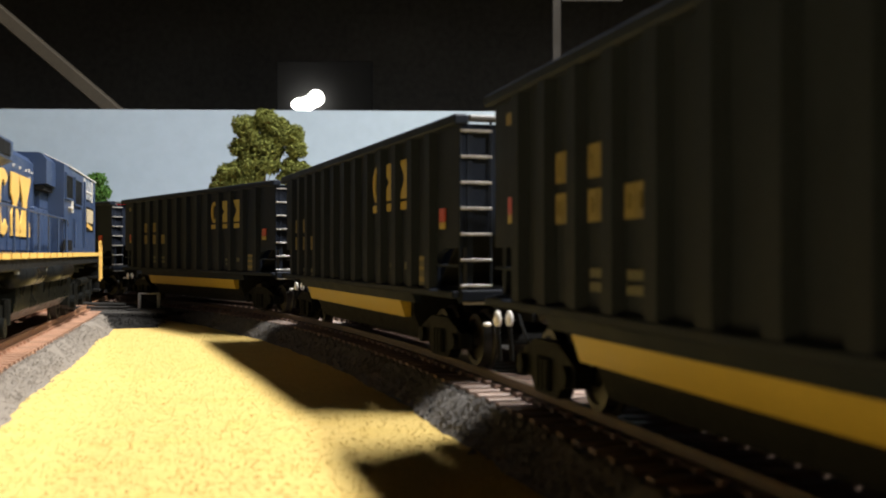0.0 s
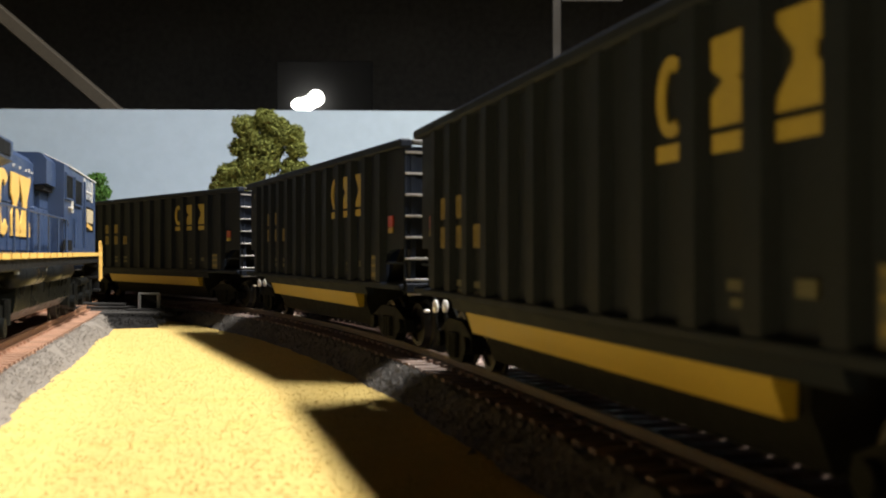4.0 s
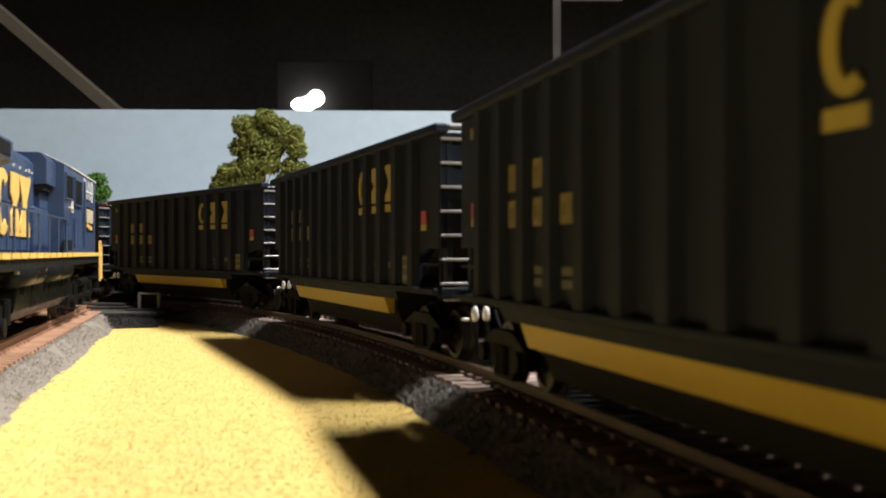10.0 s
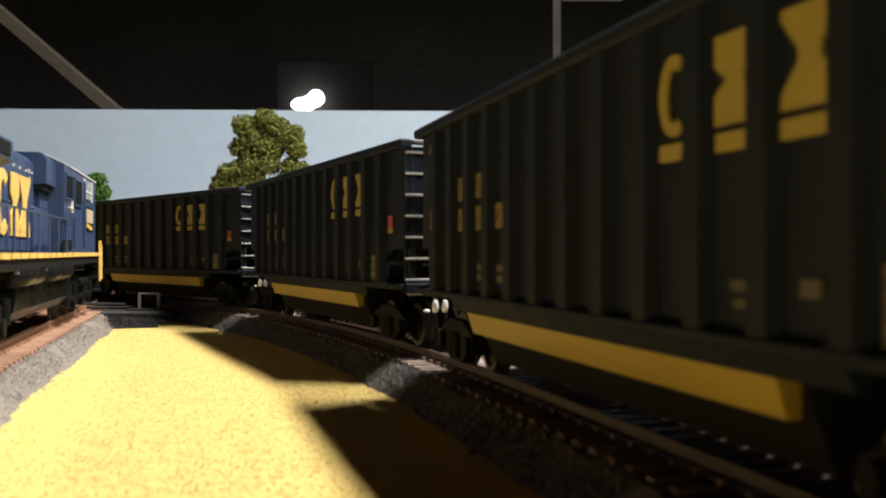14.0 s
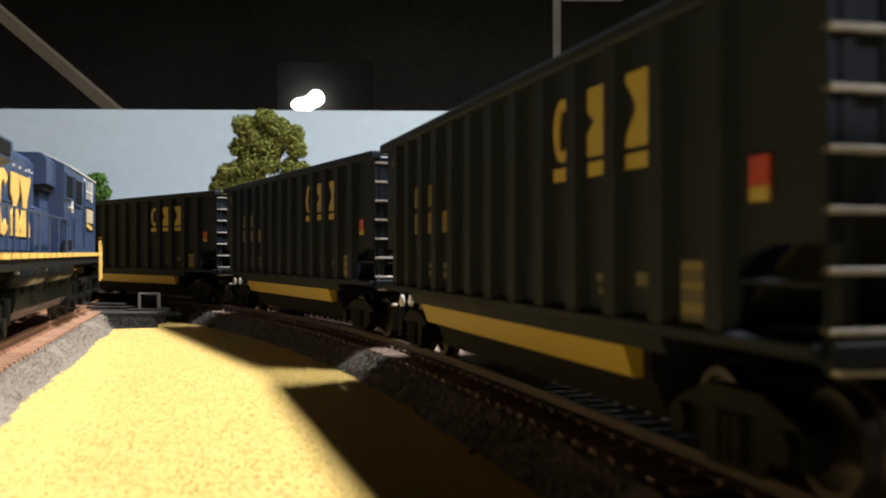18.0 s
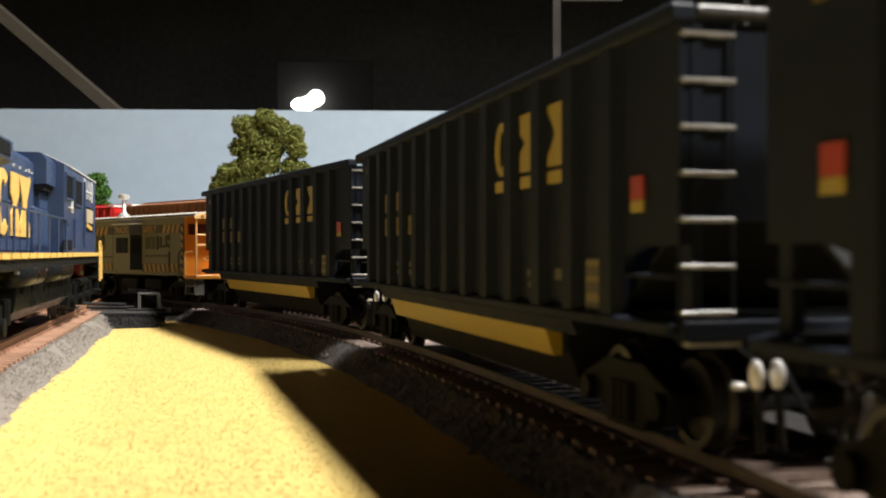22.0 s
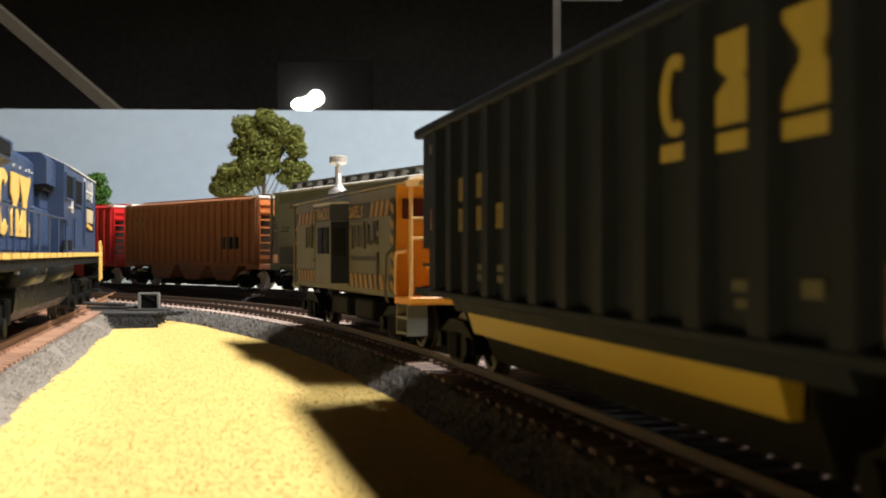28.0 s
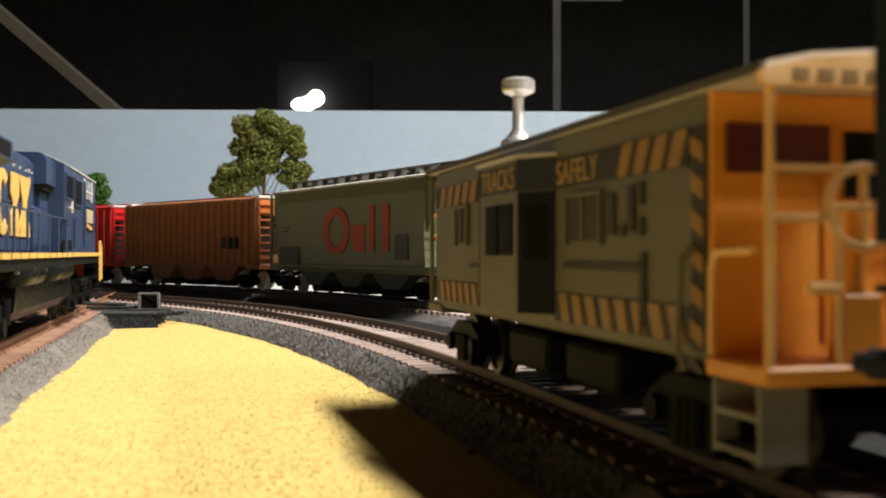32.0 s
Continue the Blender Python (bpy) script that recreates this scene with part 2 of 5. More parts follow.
# the siding under the locomotive
SID_H = math.radians(90 + 12.5)
SID_D = Vector((math.cos(SID_H), math.sin(SID_H), 0))
SID_P = Vector((0.9763, 0.2164, 0)) * -0.0575
SIDING = straight(SID_P.x, SID_P.y, SID_H, -0.6, 0.62)


# the back track with the parked cars: an even curve through the middle of the grey hopper
BACK_P, BACK_H, BACK_K = (-0.0311, 0.5287), math.radians(120.5), 1.12


def back_at(d):
    h = BACK_H + BACK_K * d
    x = BACK_P[0] + (math.sin(h) - math.sin(BACK_H)) / BACK_K
    y = BACK_P[1] - (math.cos(h) - math.cos(BACK_H)) / BACK_K
    return x, y, h


BACK = [back_at(-0.30 + STEP * i) for i in range(250)]


# ---- the large structure ----
def plain(name, bm, material, label, category=""):
    return tagged(part(name, bm, material), label, category, kind="structure")


def grit(name, label, material, spots, size, parent=None, kind="stuff", flat=0.7):
    """Loose grains: small four-sided crumbs at (x, y, z), all in one mesh."""
    n = len(spots)
    rng = np.random.default_rng(7)
    base = np.array([(1, 0, -0.5), (-0.5, 0.87, -0.5), (-0.5, -0.87, -0.5), (0, 0, 1)])
    r = size[0] + (size[1] - size[0]) * rng.random((n, 1, 1)) ** 2
    q = base[None] * r * (1 + 0.5 * (rng.random((n, 4, 3)) - 0.5))
    ang = rng.random(n) * 6.283
    c, s_ = np.cos(ang)[:, None], np.sin(ang)[:, None]
    q = np.stack([q[..., 0] * c - q[..., 1] * s_, q[..., 0] * s_ + q[..., 1] * c, q[..., 2] * flat], -1)
    v = (q + np.array(spots)[:, None, :]).reshape(-1, 3)
    idx = np.arange(n)[:, None] * 4
    f = np.concatenate([idx + np.array(t) for t in ((0, 1, 3), (1, 2, 3), (2, 0, 3))])
    me = bpy.data.meshes.new(name)
    me.from_pydata(v.tolist(), [], f.tolist())
    me.materials.append(material)
    ob = new(name, me)
    if parent:
        ob.parent = parent
    return tagged(ob, label, "scatter" if not parent else "", kind=kind)


def wavy(bm, amount, scale):
    for v in bm.verts:
        n = noise.noise_vector(v.co * scale)
        v.co += Vector((n.x, n.y, n.z * 0.8)) * amount
    return bm


RAIL_PROFILE = [(-0.0013, -0.0023), (0.0013, -0.0023), (0.0013, -0.0019), (0.0003, -0.0016), (0.0003, -0.0007), (0.00045, -0.0005), (0.00045, -0.0001), (0.0003, 0.0), (-0.0003, 0.0), (-0.00045, -0.0001), (-0.00045, -0.0005), (-0.0003, -0.0007), (-0.0003, -0.0016), (-0.0013, -0.0019)]
TIE_MESH = []


def tie_mesh(paint):
    """One tie with its four spike plates."""
    bm = bmesh.new()
    prism(bm, [(-0.0013, -0.0017), (0.0013, -0.0017), (0.0013, -0.0002), (0.0011, 0.0), (-0.0011, 0.0), (-0.0013, -0.0002)], "y", -0.0158, 0.0158)
    for o in (-0.0086, 0.0086):
        for d in (-0.0016, 0.0016):
            box(bm, -0.0006, 0.0006, o + d - 0.0005, o + d + 0.0005, 0.0, 0.0007)
    me = bpy.data.meshes.new("tie")
    bmesh.ops.recalc_face_normals(bm, faces=bm.faces)
    bm.to_mesh(me)
    bm.free()
    me.materials.append(paint)
    return me


def track(line, label, tie_spots, tie_paint=None, rail_paint=None, bed_paint=None):
    """Ballast bed with ties and rails, along (x, y, heading)."""
    bm = bmesh.new()
    prof = [(-0.0236, -0.0004), (-0.0203, 0.0022), (-0.0172, 0.0044), (-0.012, 0.0041), (-0.006, 0.0043), (0.0, 0.0042), (0.006, 0.0043), (0.012, 0.0041), (0.0172, 0.0044), (0.0203, 0.0022), (0.0236, -0.0004)]
    sweep(bm, line, prof, closed=False)
    wavy(bm, 0.0007, 260)
    wavy(bm, 0.0012, 45)
    bed = plain("track_bed", bm, bed_paint or BALLAST, label, "track bed")
    for side in (-1, 1):
        bm = bmesh.new()
        sweep(bm, line, [(side * 0.0087 + o, RAIL + z) for o, z in RAIL_PROFILE])
        plain("rail", bm, rail_paint or RAILM, "rust-brown steel model rail on brown ties", "rail")
    for k, (x, y, h) in enumerate(tie_spots):
        t = new("tie", TIE_MESH[1 if tie_paint else 0])
        t.parent = bed
        t.matrix_basis = Matrix.Translation((x, y, RAIL - 0.0023)) @ Matrix.Rotation(h + 0.012 * math.sin(k * 7.3), 4, "Z")
    return bed


TIE_MESH += [tie_mesh(TIE), tie_mesh(TIE_OLD)]

# the grass sheet, gently uneven
bm = bmesh.new()
NX, NY = 120, 120
grid = [[bm.verts.new((-1.7 + 2.8 * i / NX, -1.9 + 2.93 * j / NY, 0)) for j in range(NY + 1)] for i in range(NX + 1)]
for i in range(NX):
    for j in range(NY):
        bm.faces.new((grid[i][j], grid[i + 1][j], grid[i + 1][j + 1], grid[i][j + 1]))
for v in bm.verts:
    v.co.z = 0.0005 * noise.noise(v.co * 14)
ground = plain("ground", bm, GRASS, "yellow scatter turf covering the layout table", "ground")
bm = bmesh.new()
box(bm, -1.7, 1.1, -1.9, 1.03, -0.08, -0.004)
plain("table_top", bm, WOOD, "bare wooden layout table top under the turf", "table top")

for x, y in ((-1.6, -1.8), (1.0, -1.8), (-1.6, 0.92), (1.0, 0.92)):
    bm = bmesh.new()
    box(bm, x - 0.045, x + 0.045, y - 0.045, y + 0.045, -0.93, -0.08, 0.004)
    plain("table_leg", bm, WOOD, "bare wooden leg of the layout table", "table leg")

MAIN_TIES = [main_at(-0.10 + 0.0059 * i) for i in range(175)]
SID_TIES = [(SID_P.x + SID_D.x * u, SID_P.y + SID_D.y * u, SID_H) for u in (0.17 + 0.0059 * i for i in range(60))]
BACK_TIES = [back_at(-0.20 + 0.0059 * i) for i in range(100)]
bed_main = track(MAIN, "grey ballasted main line curving past the turf", MAIN_TIES)
bed_sid = track(SIDING, "grey ballasted siding under the blue locomotive", SID_TIES, TIE_OLD, RAIL_OLD, BED_OLD)
bed_back = track(BACK, "grey ballasted back track under parked hoppers", BACK_TIES)

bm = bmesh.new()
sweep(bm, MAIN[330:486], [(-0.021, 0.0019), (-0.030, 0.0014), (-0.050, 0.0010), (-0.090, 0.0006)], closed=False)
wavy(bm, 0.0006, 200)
plain("cinder_strip", bm, DARKGROUND, "strip of black ground beside the main line", "ground")
# Ground between the curve and back track; the cars' shade is in its black.
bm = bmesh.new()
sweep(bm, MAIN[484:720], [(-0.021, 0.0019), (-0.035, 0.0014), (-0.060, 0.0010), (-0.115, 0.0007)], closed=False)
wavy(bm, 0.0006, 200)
plain("cinder_strip", bm, DARKGROUND, "broad black ground outside the main line curve, shade put into its colour", "ground")
bm = bmesh.new()
sweep(bm, BACK[92:250], [(-0.0225, 0.0010), (-0.05, 0.0013), (-0.17, 0.0013), (-0.32, 0.0010)], closed=False)
for v in bm.verts:
    v.co.y = min(v.co.y, 0.972 + 0.02 * v.co.x)
plain("plaster_ground", bm, PLASTER, "pale bare plaster ground below the sky board", "ground")

bm = bmesh.new()
prism(bm, [(-1.5, 0.975), (0.21, 1.0186), (0.21, 1.0236), (-1.5, 0.980)], "z", -0.06, 0.1635)
for v in bm.verts:
    if v.co.z > 0:
        v.co.z -= 0.0014 * (v.co.x + 0.4)
plain("backdrop", bm, SKYM, "grey-blue painted sky board standing behind the layout", "backdrop")

for nm, lab, b, z0, z1 in (("floor", "dark concrete basement floor", (-4, 4, -3.5, 4.5), -0.97, -0.93), ("ceiling", "dark basement ceiling", (-4, 4, -3.5, 4.5), 1.5, 1.55)):
    bm = bmesh.new()
    box(bm, *b, z0, z1)
    plain(nm, bm, CEIL if nm == "ceiling" else DARKWALL, lab, nm)
for nm, b in (("wall_north", (-4, 4, 4.5, 4.6)), ("wall_south", (-4, 4, -3.6, -3.5)), ("wall_east", (4, 4.1, -3.5, 4.5)), ("wall_west", (-4.1, -4, -3.5, 4.5))):
    bm = bmesh.new()
    box(bm, *b, -0.93, 1.5)
    plain(nm, bm, DARKWALL, "dark unlit basement wall", "wall")

# timber behind the sky board
bm = bmesh.new()
box(bm, -0.55, 0.45, -0.012, 0.012, -0.0082, 0.0082, 0.0015, Matrix.Translation((-0.4492, 1.30, 0.2442)) @ pose(0, 0, 0, 0, 40.5, 0))
tagged(part("wooden_brace", bm, WOOD), "bare pine brace slanting behind the sky board", "timber")
bm = bmesh.new()
box(bm, 0.152, 0.164, 1.49, 1.50, -0.93, 1.5, 0.001)
tagged(part("wooden_post", bm, WOOD_SHADED), "thin pine post behind the sky board", "timber")
bm = bmesh.new()
box(bm, 0.165, 0.25, 1.492, 1.498, 0.378, 0.385, 0.001)
tagged(part("wooden_cleat", bm, WOOD_SHADED), "small pine cleat fixed beside a thin post", "timber")
bm = bmesh.new()
box(bm, 0.52, 0.532, 1.86, 1.87, -0.93, 1.5, 0.001)
tagged(part("wooden_post", bm, WOOD_SHADED), "thin pine post standing in the dark room", "timber")


# the bare bulb burning at the far side of the basement
bulb = thing("wall_lamp", "bare glowing bulb on a dark square board across the room", "lamp")
bm = bmesh.new()
for (x, z, rx, rz, tilt) in ((-0.402, 0.441, 0.032, 0.019, -5), (-0.366, 0.459, 0.024, 0.023, 40), (-0.384, 0.447, 0.03, 0.02, 25)):
    bmesh.ops.create_uvsphere(bm, u_segments=20, v_segments=12, radius=1, matrix=Matrix.Translation((x + 0.010, 3.0, z)) @ pose(0, 0, 0, 0, -tilt, 0) @ Matrix.Diagonal((rx, 0.02, rz, 1)))
part("bulb", bm, LAMPGLOW, bulb, "glowing white bulb", smooth=True)
# The board catches the bulb's glow and stands in for its halo.
bm = bmesh.new()
box(bm, -0.472, -0.200, 3.036, 3.044, 0.36, 0.57, 0.002)
part("backing_board", bm, BOARD, bulb, "dark square board behind the bulb")
bm = bmesh.new()
box(bm, -0.40, -0.36, 3.045, 3.08, -0.93, 0.56, 0.003)
part("stand_post", bm, BOARD, bulb, "dark post down to the floor")
bm = bmesh.new()
rod(bm, (-0.384, 3.012, 0.43), (-0.384, 3.045, 0.43), 0.014, 12)
part("socket", bm, UNDER, bulb, "dark lamp socket")

# the hoods of the tube lamps, over the layout
for place, long, watts in TUBES:
    hood = thing("shop_light", "long tube lamp in a hood hung above the layout" if long > 0.5 else "short tube lamp in a hood hung beside the layout", "lamp", "lamps over the layout")
    hood.matrix_world = Matrix.Translation(place) @ pose(0, 0, 0, 0, 0, 105)
    bm = bmesh.new()
    prism(bm, [(-0.08, -0.01), (-0.03, 0.05), (0.03, 0.05), (0.08, -0.01), (0.076, -0.01), (0.028, 0.046), (-0.028, 0.046), (-0.076, -0.01)], "x", -long / 2 - 0.045, long / 2 + 0.045)
    part("reflector", bm, WHITE, hood)
    for e in (-0.4 * long, 0.4 * long):
        bm = bmesh.new()
        rod(bm, (e, 0, 0.05), (e, 0, 1.5 - place.z), 0.002)
        part("hanger", bm, UNDER, hood)


# ---- running gear shared by the freight cars ----
def turned(bm, outline, seg):
    """Turns an outline of (y, radius) about the y axis."""
    rings = [[bm.verts.new((r * math.cos(2 * math.pi * i / seg), y, r * math.sin(2 * math.pi * i / seg))) for i in range(seg)] for y, r in outline]
    for a, b in zip(rings[:-1], rings[1:]):
        for i in range(seg):
            j = (i + 1) % seg
            bm.faces.new((a[i], a[j], b[j], b[i]))
    bm.faces.new(rings[0])
    bm.faces.new(rings[-1][::-1])
    return bm


def turned_up(bm, x, y, outline, seg=20):
    """Turns an outline of (z, radius) about an upright axis at (x, y)."""
    rings = [[bm.verts.new((x + r * math.cos(2 * math.pi * i / seg), y + r * math.sin(2 * math.pi * i / seg), z)) for i in range(seg)] for z, r in outline]
    for a, b in zip(rings[:-1], rings[1:]):
        for i in range(seg):
            j = (i + 1) % seg
            bm.faces.new((a[i], a[j], b[j], b[i]))
    bm.faces.new(rings[0][::-1])
    bm.faces.new(rings[-1])
    return bm


def hoop(bm, x, y, z, r, thick, seg=24, sides=8):
    """A round ring standing across the x axis."""
    rings = []
    for i in range(seg):
        a = 2 * math.pi * i / seg
        rings.append([bm.verts.new((x + thick * math.sin(2 * math.pi * k / sides), y + (r + thick * math.cos(2 * math.pi * k / sides)) * math.cos(a), z + (r + thick * math.cos(2 * math.pi * k / sides)) * math.sin(a))) for k in range(sides)])
    for i in range(seg):
        p, q = rings[i], rings[(i + 1) % seg]
        for k in range(sides):
            bm.faces.new((p[k], p[(k + 1) % sides], q[(k + 1) % sides], q[k]))
    return bm


def wheelset(parent, x, r=0.0052, steel=None):
    bm = bmesh.new()
    rod(bm, (0, -0.0115, 0), (0, 0.0115, 0), 0.0012, 8)
    ob = part("wheelset", bm, UNDER, parent)
    for side in (-1, 1):
        bm = bmesh.new()
        turned(bm, [(side * y_, r_) for y_, r_ in ((0.0076, r * 0.8), (0.0076, r + 0.0007), (0.0081, r + 0.0007), (0.0084, r), (0.0101, r - 0.0002), (0.0101, r * 0.78), (0.0096, r * 0.72), (0.0098, r * 0.36), (0.0108, r * 0.32))], 24)
        part("wheel", bm, steel or WHEEL, ob, "nickel wheel with its reflection put into the colour" if steel else "dark steel wheel")
    ob.matrix_basis = Matrix.Translation((x, 0, r))
    return ob


def bogie(parent, x, base=0.0098, steel=None):
    """A cast three-piece bogie: two side frames, a bolster and two wheelsets."""
    bm = bmesh.new()
    box(bm, -0.003, 0.003, -0.0125, 0.0125, 0.0045, 0.0085, 0.0006)
    tr = part("bogie", bm, UNDER, parent, "dark cast bogie")
    for side in (-1, 1):
        bm = bmesh.new()
        o = [(-base - 0.0026, 0.0065), (-base - 0.0026, 0.0036), (-base + 0.0026, 0.0036), (-0.0048, 0.0014), (0.0048, 0.0014), (base - 0.0026, 0.0036), (base + 0.0026, 0.0036), (base + 0.0026, 0.0065), (0.0052, 0.0092), (-0.0052, 0.0092)]
        lo, hi = sorted((side * 0.0118, side * 0.0140))
        prism(bm, o, "y", lo, hi)
        for sx in (-base, base):
            rod(bm, (sx, side * 0.0140, 0.0050), (sx, side * 0.0150, 0.0050), 0.0016, 10)
        for k in (-1, 0, 1):
            rod(bm, (k * 0.0019, side * 0.0141, 0.0022), (k * 0.0019, side * 0.0141, 0.0068), 0.0008, 7)
        part("side_frame", bm, FRAME, tr)
    wheelset(tr, -base, steel=steel)
    wheelset(tr, base, steel=steel)
    tr.matrix_basis = Matrix.Translation((x, 0, 0))
    return tr


def coupler(parent, x, d):
    """A knuckle coupler with its hanging trip pin; d is +1 towards the rear."""
    bm = bmesh.new()
    box(bm, min(x, x + d * 0.007), max(x, x + d * 0.007), -0.0013, 0.0013, 0.0090, 0.0112, 0.0003)
    box(bm, x + d * 0.0055 - 0.0014, x + d * 0.0055 + 0.0014, -0.0022, 0.0012, 0.0084, 0.0112, 0.0005)
    c = part("coupler", bm, UNDER, parent, "dark coupler")
    bm = bmesh.new()
    bmesh.ops.create_uvsphere(bm, u_segments=16, v_segments=10, radius=1, matrix=Matrix.Translation((x + d * 0.0066, 0.0018, 0.0106)) @ Matrix.Diagonal((0.0014, 0.0019, 0.0017, 1)))
    part("knuckle", bm, WHEEL, c, "dark metal knuckle", smooth=True)
    bm = bmesh.new()
    p = (x + d * 0.0058, 0.0)
    wire(bm, [(p[0], 0.001, 0.0088), (p[0], 0.0012, 0.0035), (p[0] + d * 0.0006, 0.0022, 0.0018), (p[0] + d * 0.0008, 0.0042, 0.0014)], 0.00026)
    part("trip_pin", bm, WHEEL, c)
    return c


def crescent(bm, x0, x1, z0, z1, y, t=0.0003, gap=55, turn=180):
    """An open ring in the upright plane at y."""
    cx, cz, rx, rz = (x0 + x1) / 2, (z0 + z1) / 2, (x1 - x0) / 2, (z1 - z0) / 2
    n = 22
    a0, a1 = math.radians(gap + turn), math.radians(360 - gap + turn)
    pts = []
    for i in range(n + 1):
        a = a0 + (a1 - a0) * i / n
        pts.append((cx + rx * math.cos(a), cz + rz * math.sin(a)))
    for i in range(n, -1, -1):
        a = a0 + (a1 - a0) * i / n
        pts.append((cx + rx * 0.40 * math.cos(a), cz + rz * 0.68 * math.sin(a)))
    prism(bm, pts, "y", min(y, y + t), max(y, y + t))


def notched(bm, x0, x1, z0, z1, y, t=0.0003):
    """A block with a notch in each side, in the upright plane at y."""
    w, h = x1 - x0, z1 - z0
    o = [(0, 0), (1, 0), (1, 0.34), (0.68, 0.5), (1, 0.66), (1, 1), (0, 1), (0, 0.66), (0.32, 0.5), (0, 0.34)]
    prism(bm, [(x0 + u * w, z0 + v * h) for u, v in o], "y", min(y, y + t), max(y, y + t))


def hourglass(bm, x0, x1, z0, z1, y, t=0.0003):
    w, h = x1 - x0, z1 - z0
    o = [(0.05, 0), (0.95, 0), (0.92, 0.18), (0.66, 0.46), (0.66, 0.58), (1.0, 0.95), (1.0, 1.0), (0.0, 1.0), (0.02, 0.92), (0.3, 0.58), (0.3, 0.46), (0.08, 0.2)]
    prism(bm, [(x0 + u * w, z0 + v * h) for u, v in o], "y", min(y, y + t), max(y, y + t))


def slabs(name, material, parent, label, y, t, boxes):
    """Thin painted slabs on an upright side, each a part of its own."""
    for a, b, z0, z1 in boxes:
        bm = bmesh.new()
        box(bm, min(a, b), max(a, b), min(y, y + t), max(y, y + t), z0, z1)
        part(name, bm, material, parent, label)


def lettering(name, text, x0, x1, z0, z1, y, side, material, parent, label):
    """Words in the built-in font on an upright side, filling the given width and height."""
    cu = bpy.data.curves.new(name, "FONT")
    cu.body, cu.extrude = text, 0.02
    tmp = new(name, cu)
    bpy.context.view_layer.update()
    me = bpy.data.meshes.new_from_object(tmp.evaluated_get(bpy.context.evaluated_depsgraph_get()))
    bpy.data.objects.remove(tmp)
    xs, ys = [v.co.x for v in me.vertices], [v.co.y for v in me.vertices]
    u0, u1, v0, v1 = min(xs), max(xs), min(ys), max(ys)
    for v in me.vertices:
        u, w = (v.co.x - u0) / (u1 - u0), (v.co.y - v0) / (v1 - v0)
        xx = x1 + (x0 - x1) * u if side > 0 else x0 + (x1 - x0) * u
        v.co = (xx, y + side * v.co.z * 0.005, z0 + (z1 - z0) * w)
    me.materials.clear()
    me.materials.append(material)
    ob = new(name, me)
    ob.parent = parent
    return tagged(ob, label)


# ---- the coal gondola ----
PANEL = 0.0120
SIDE_Y = 0.0163


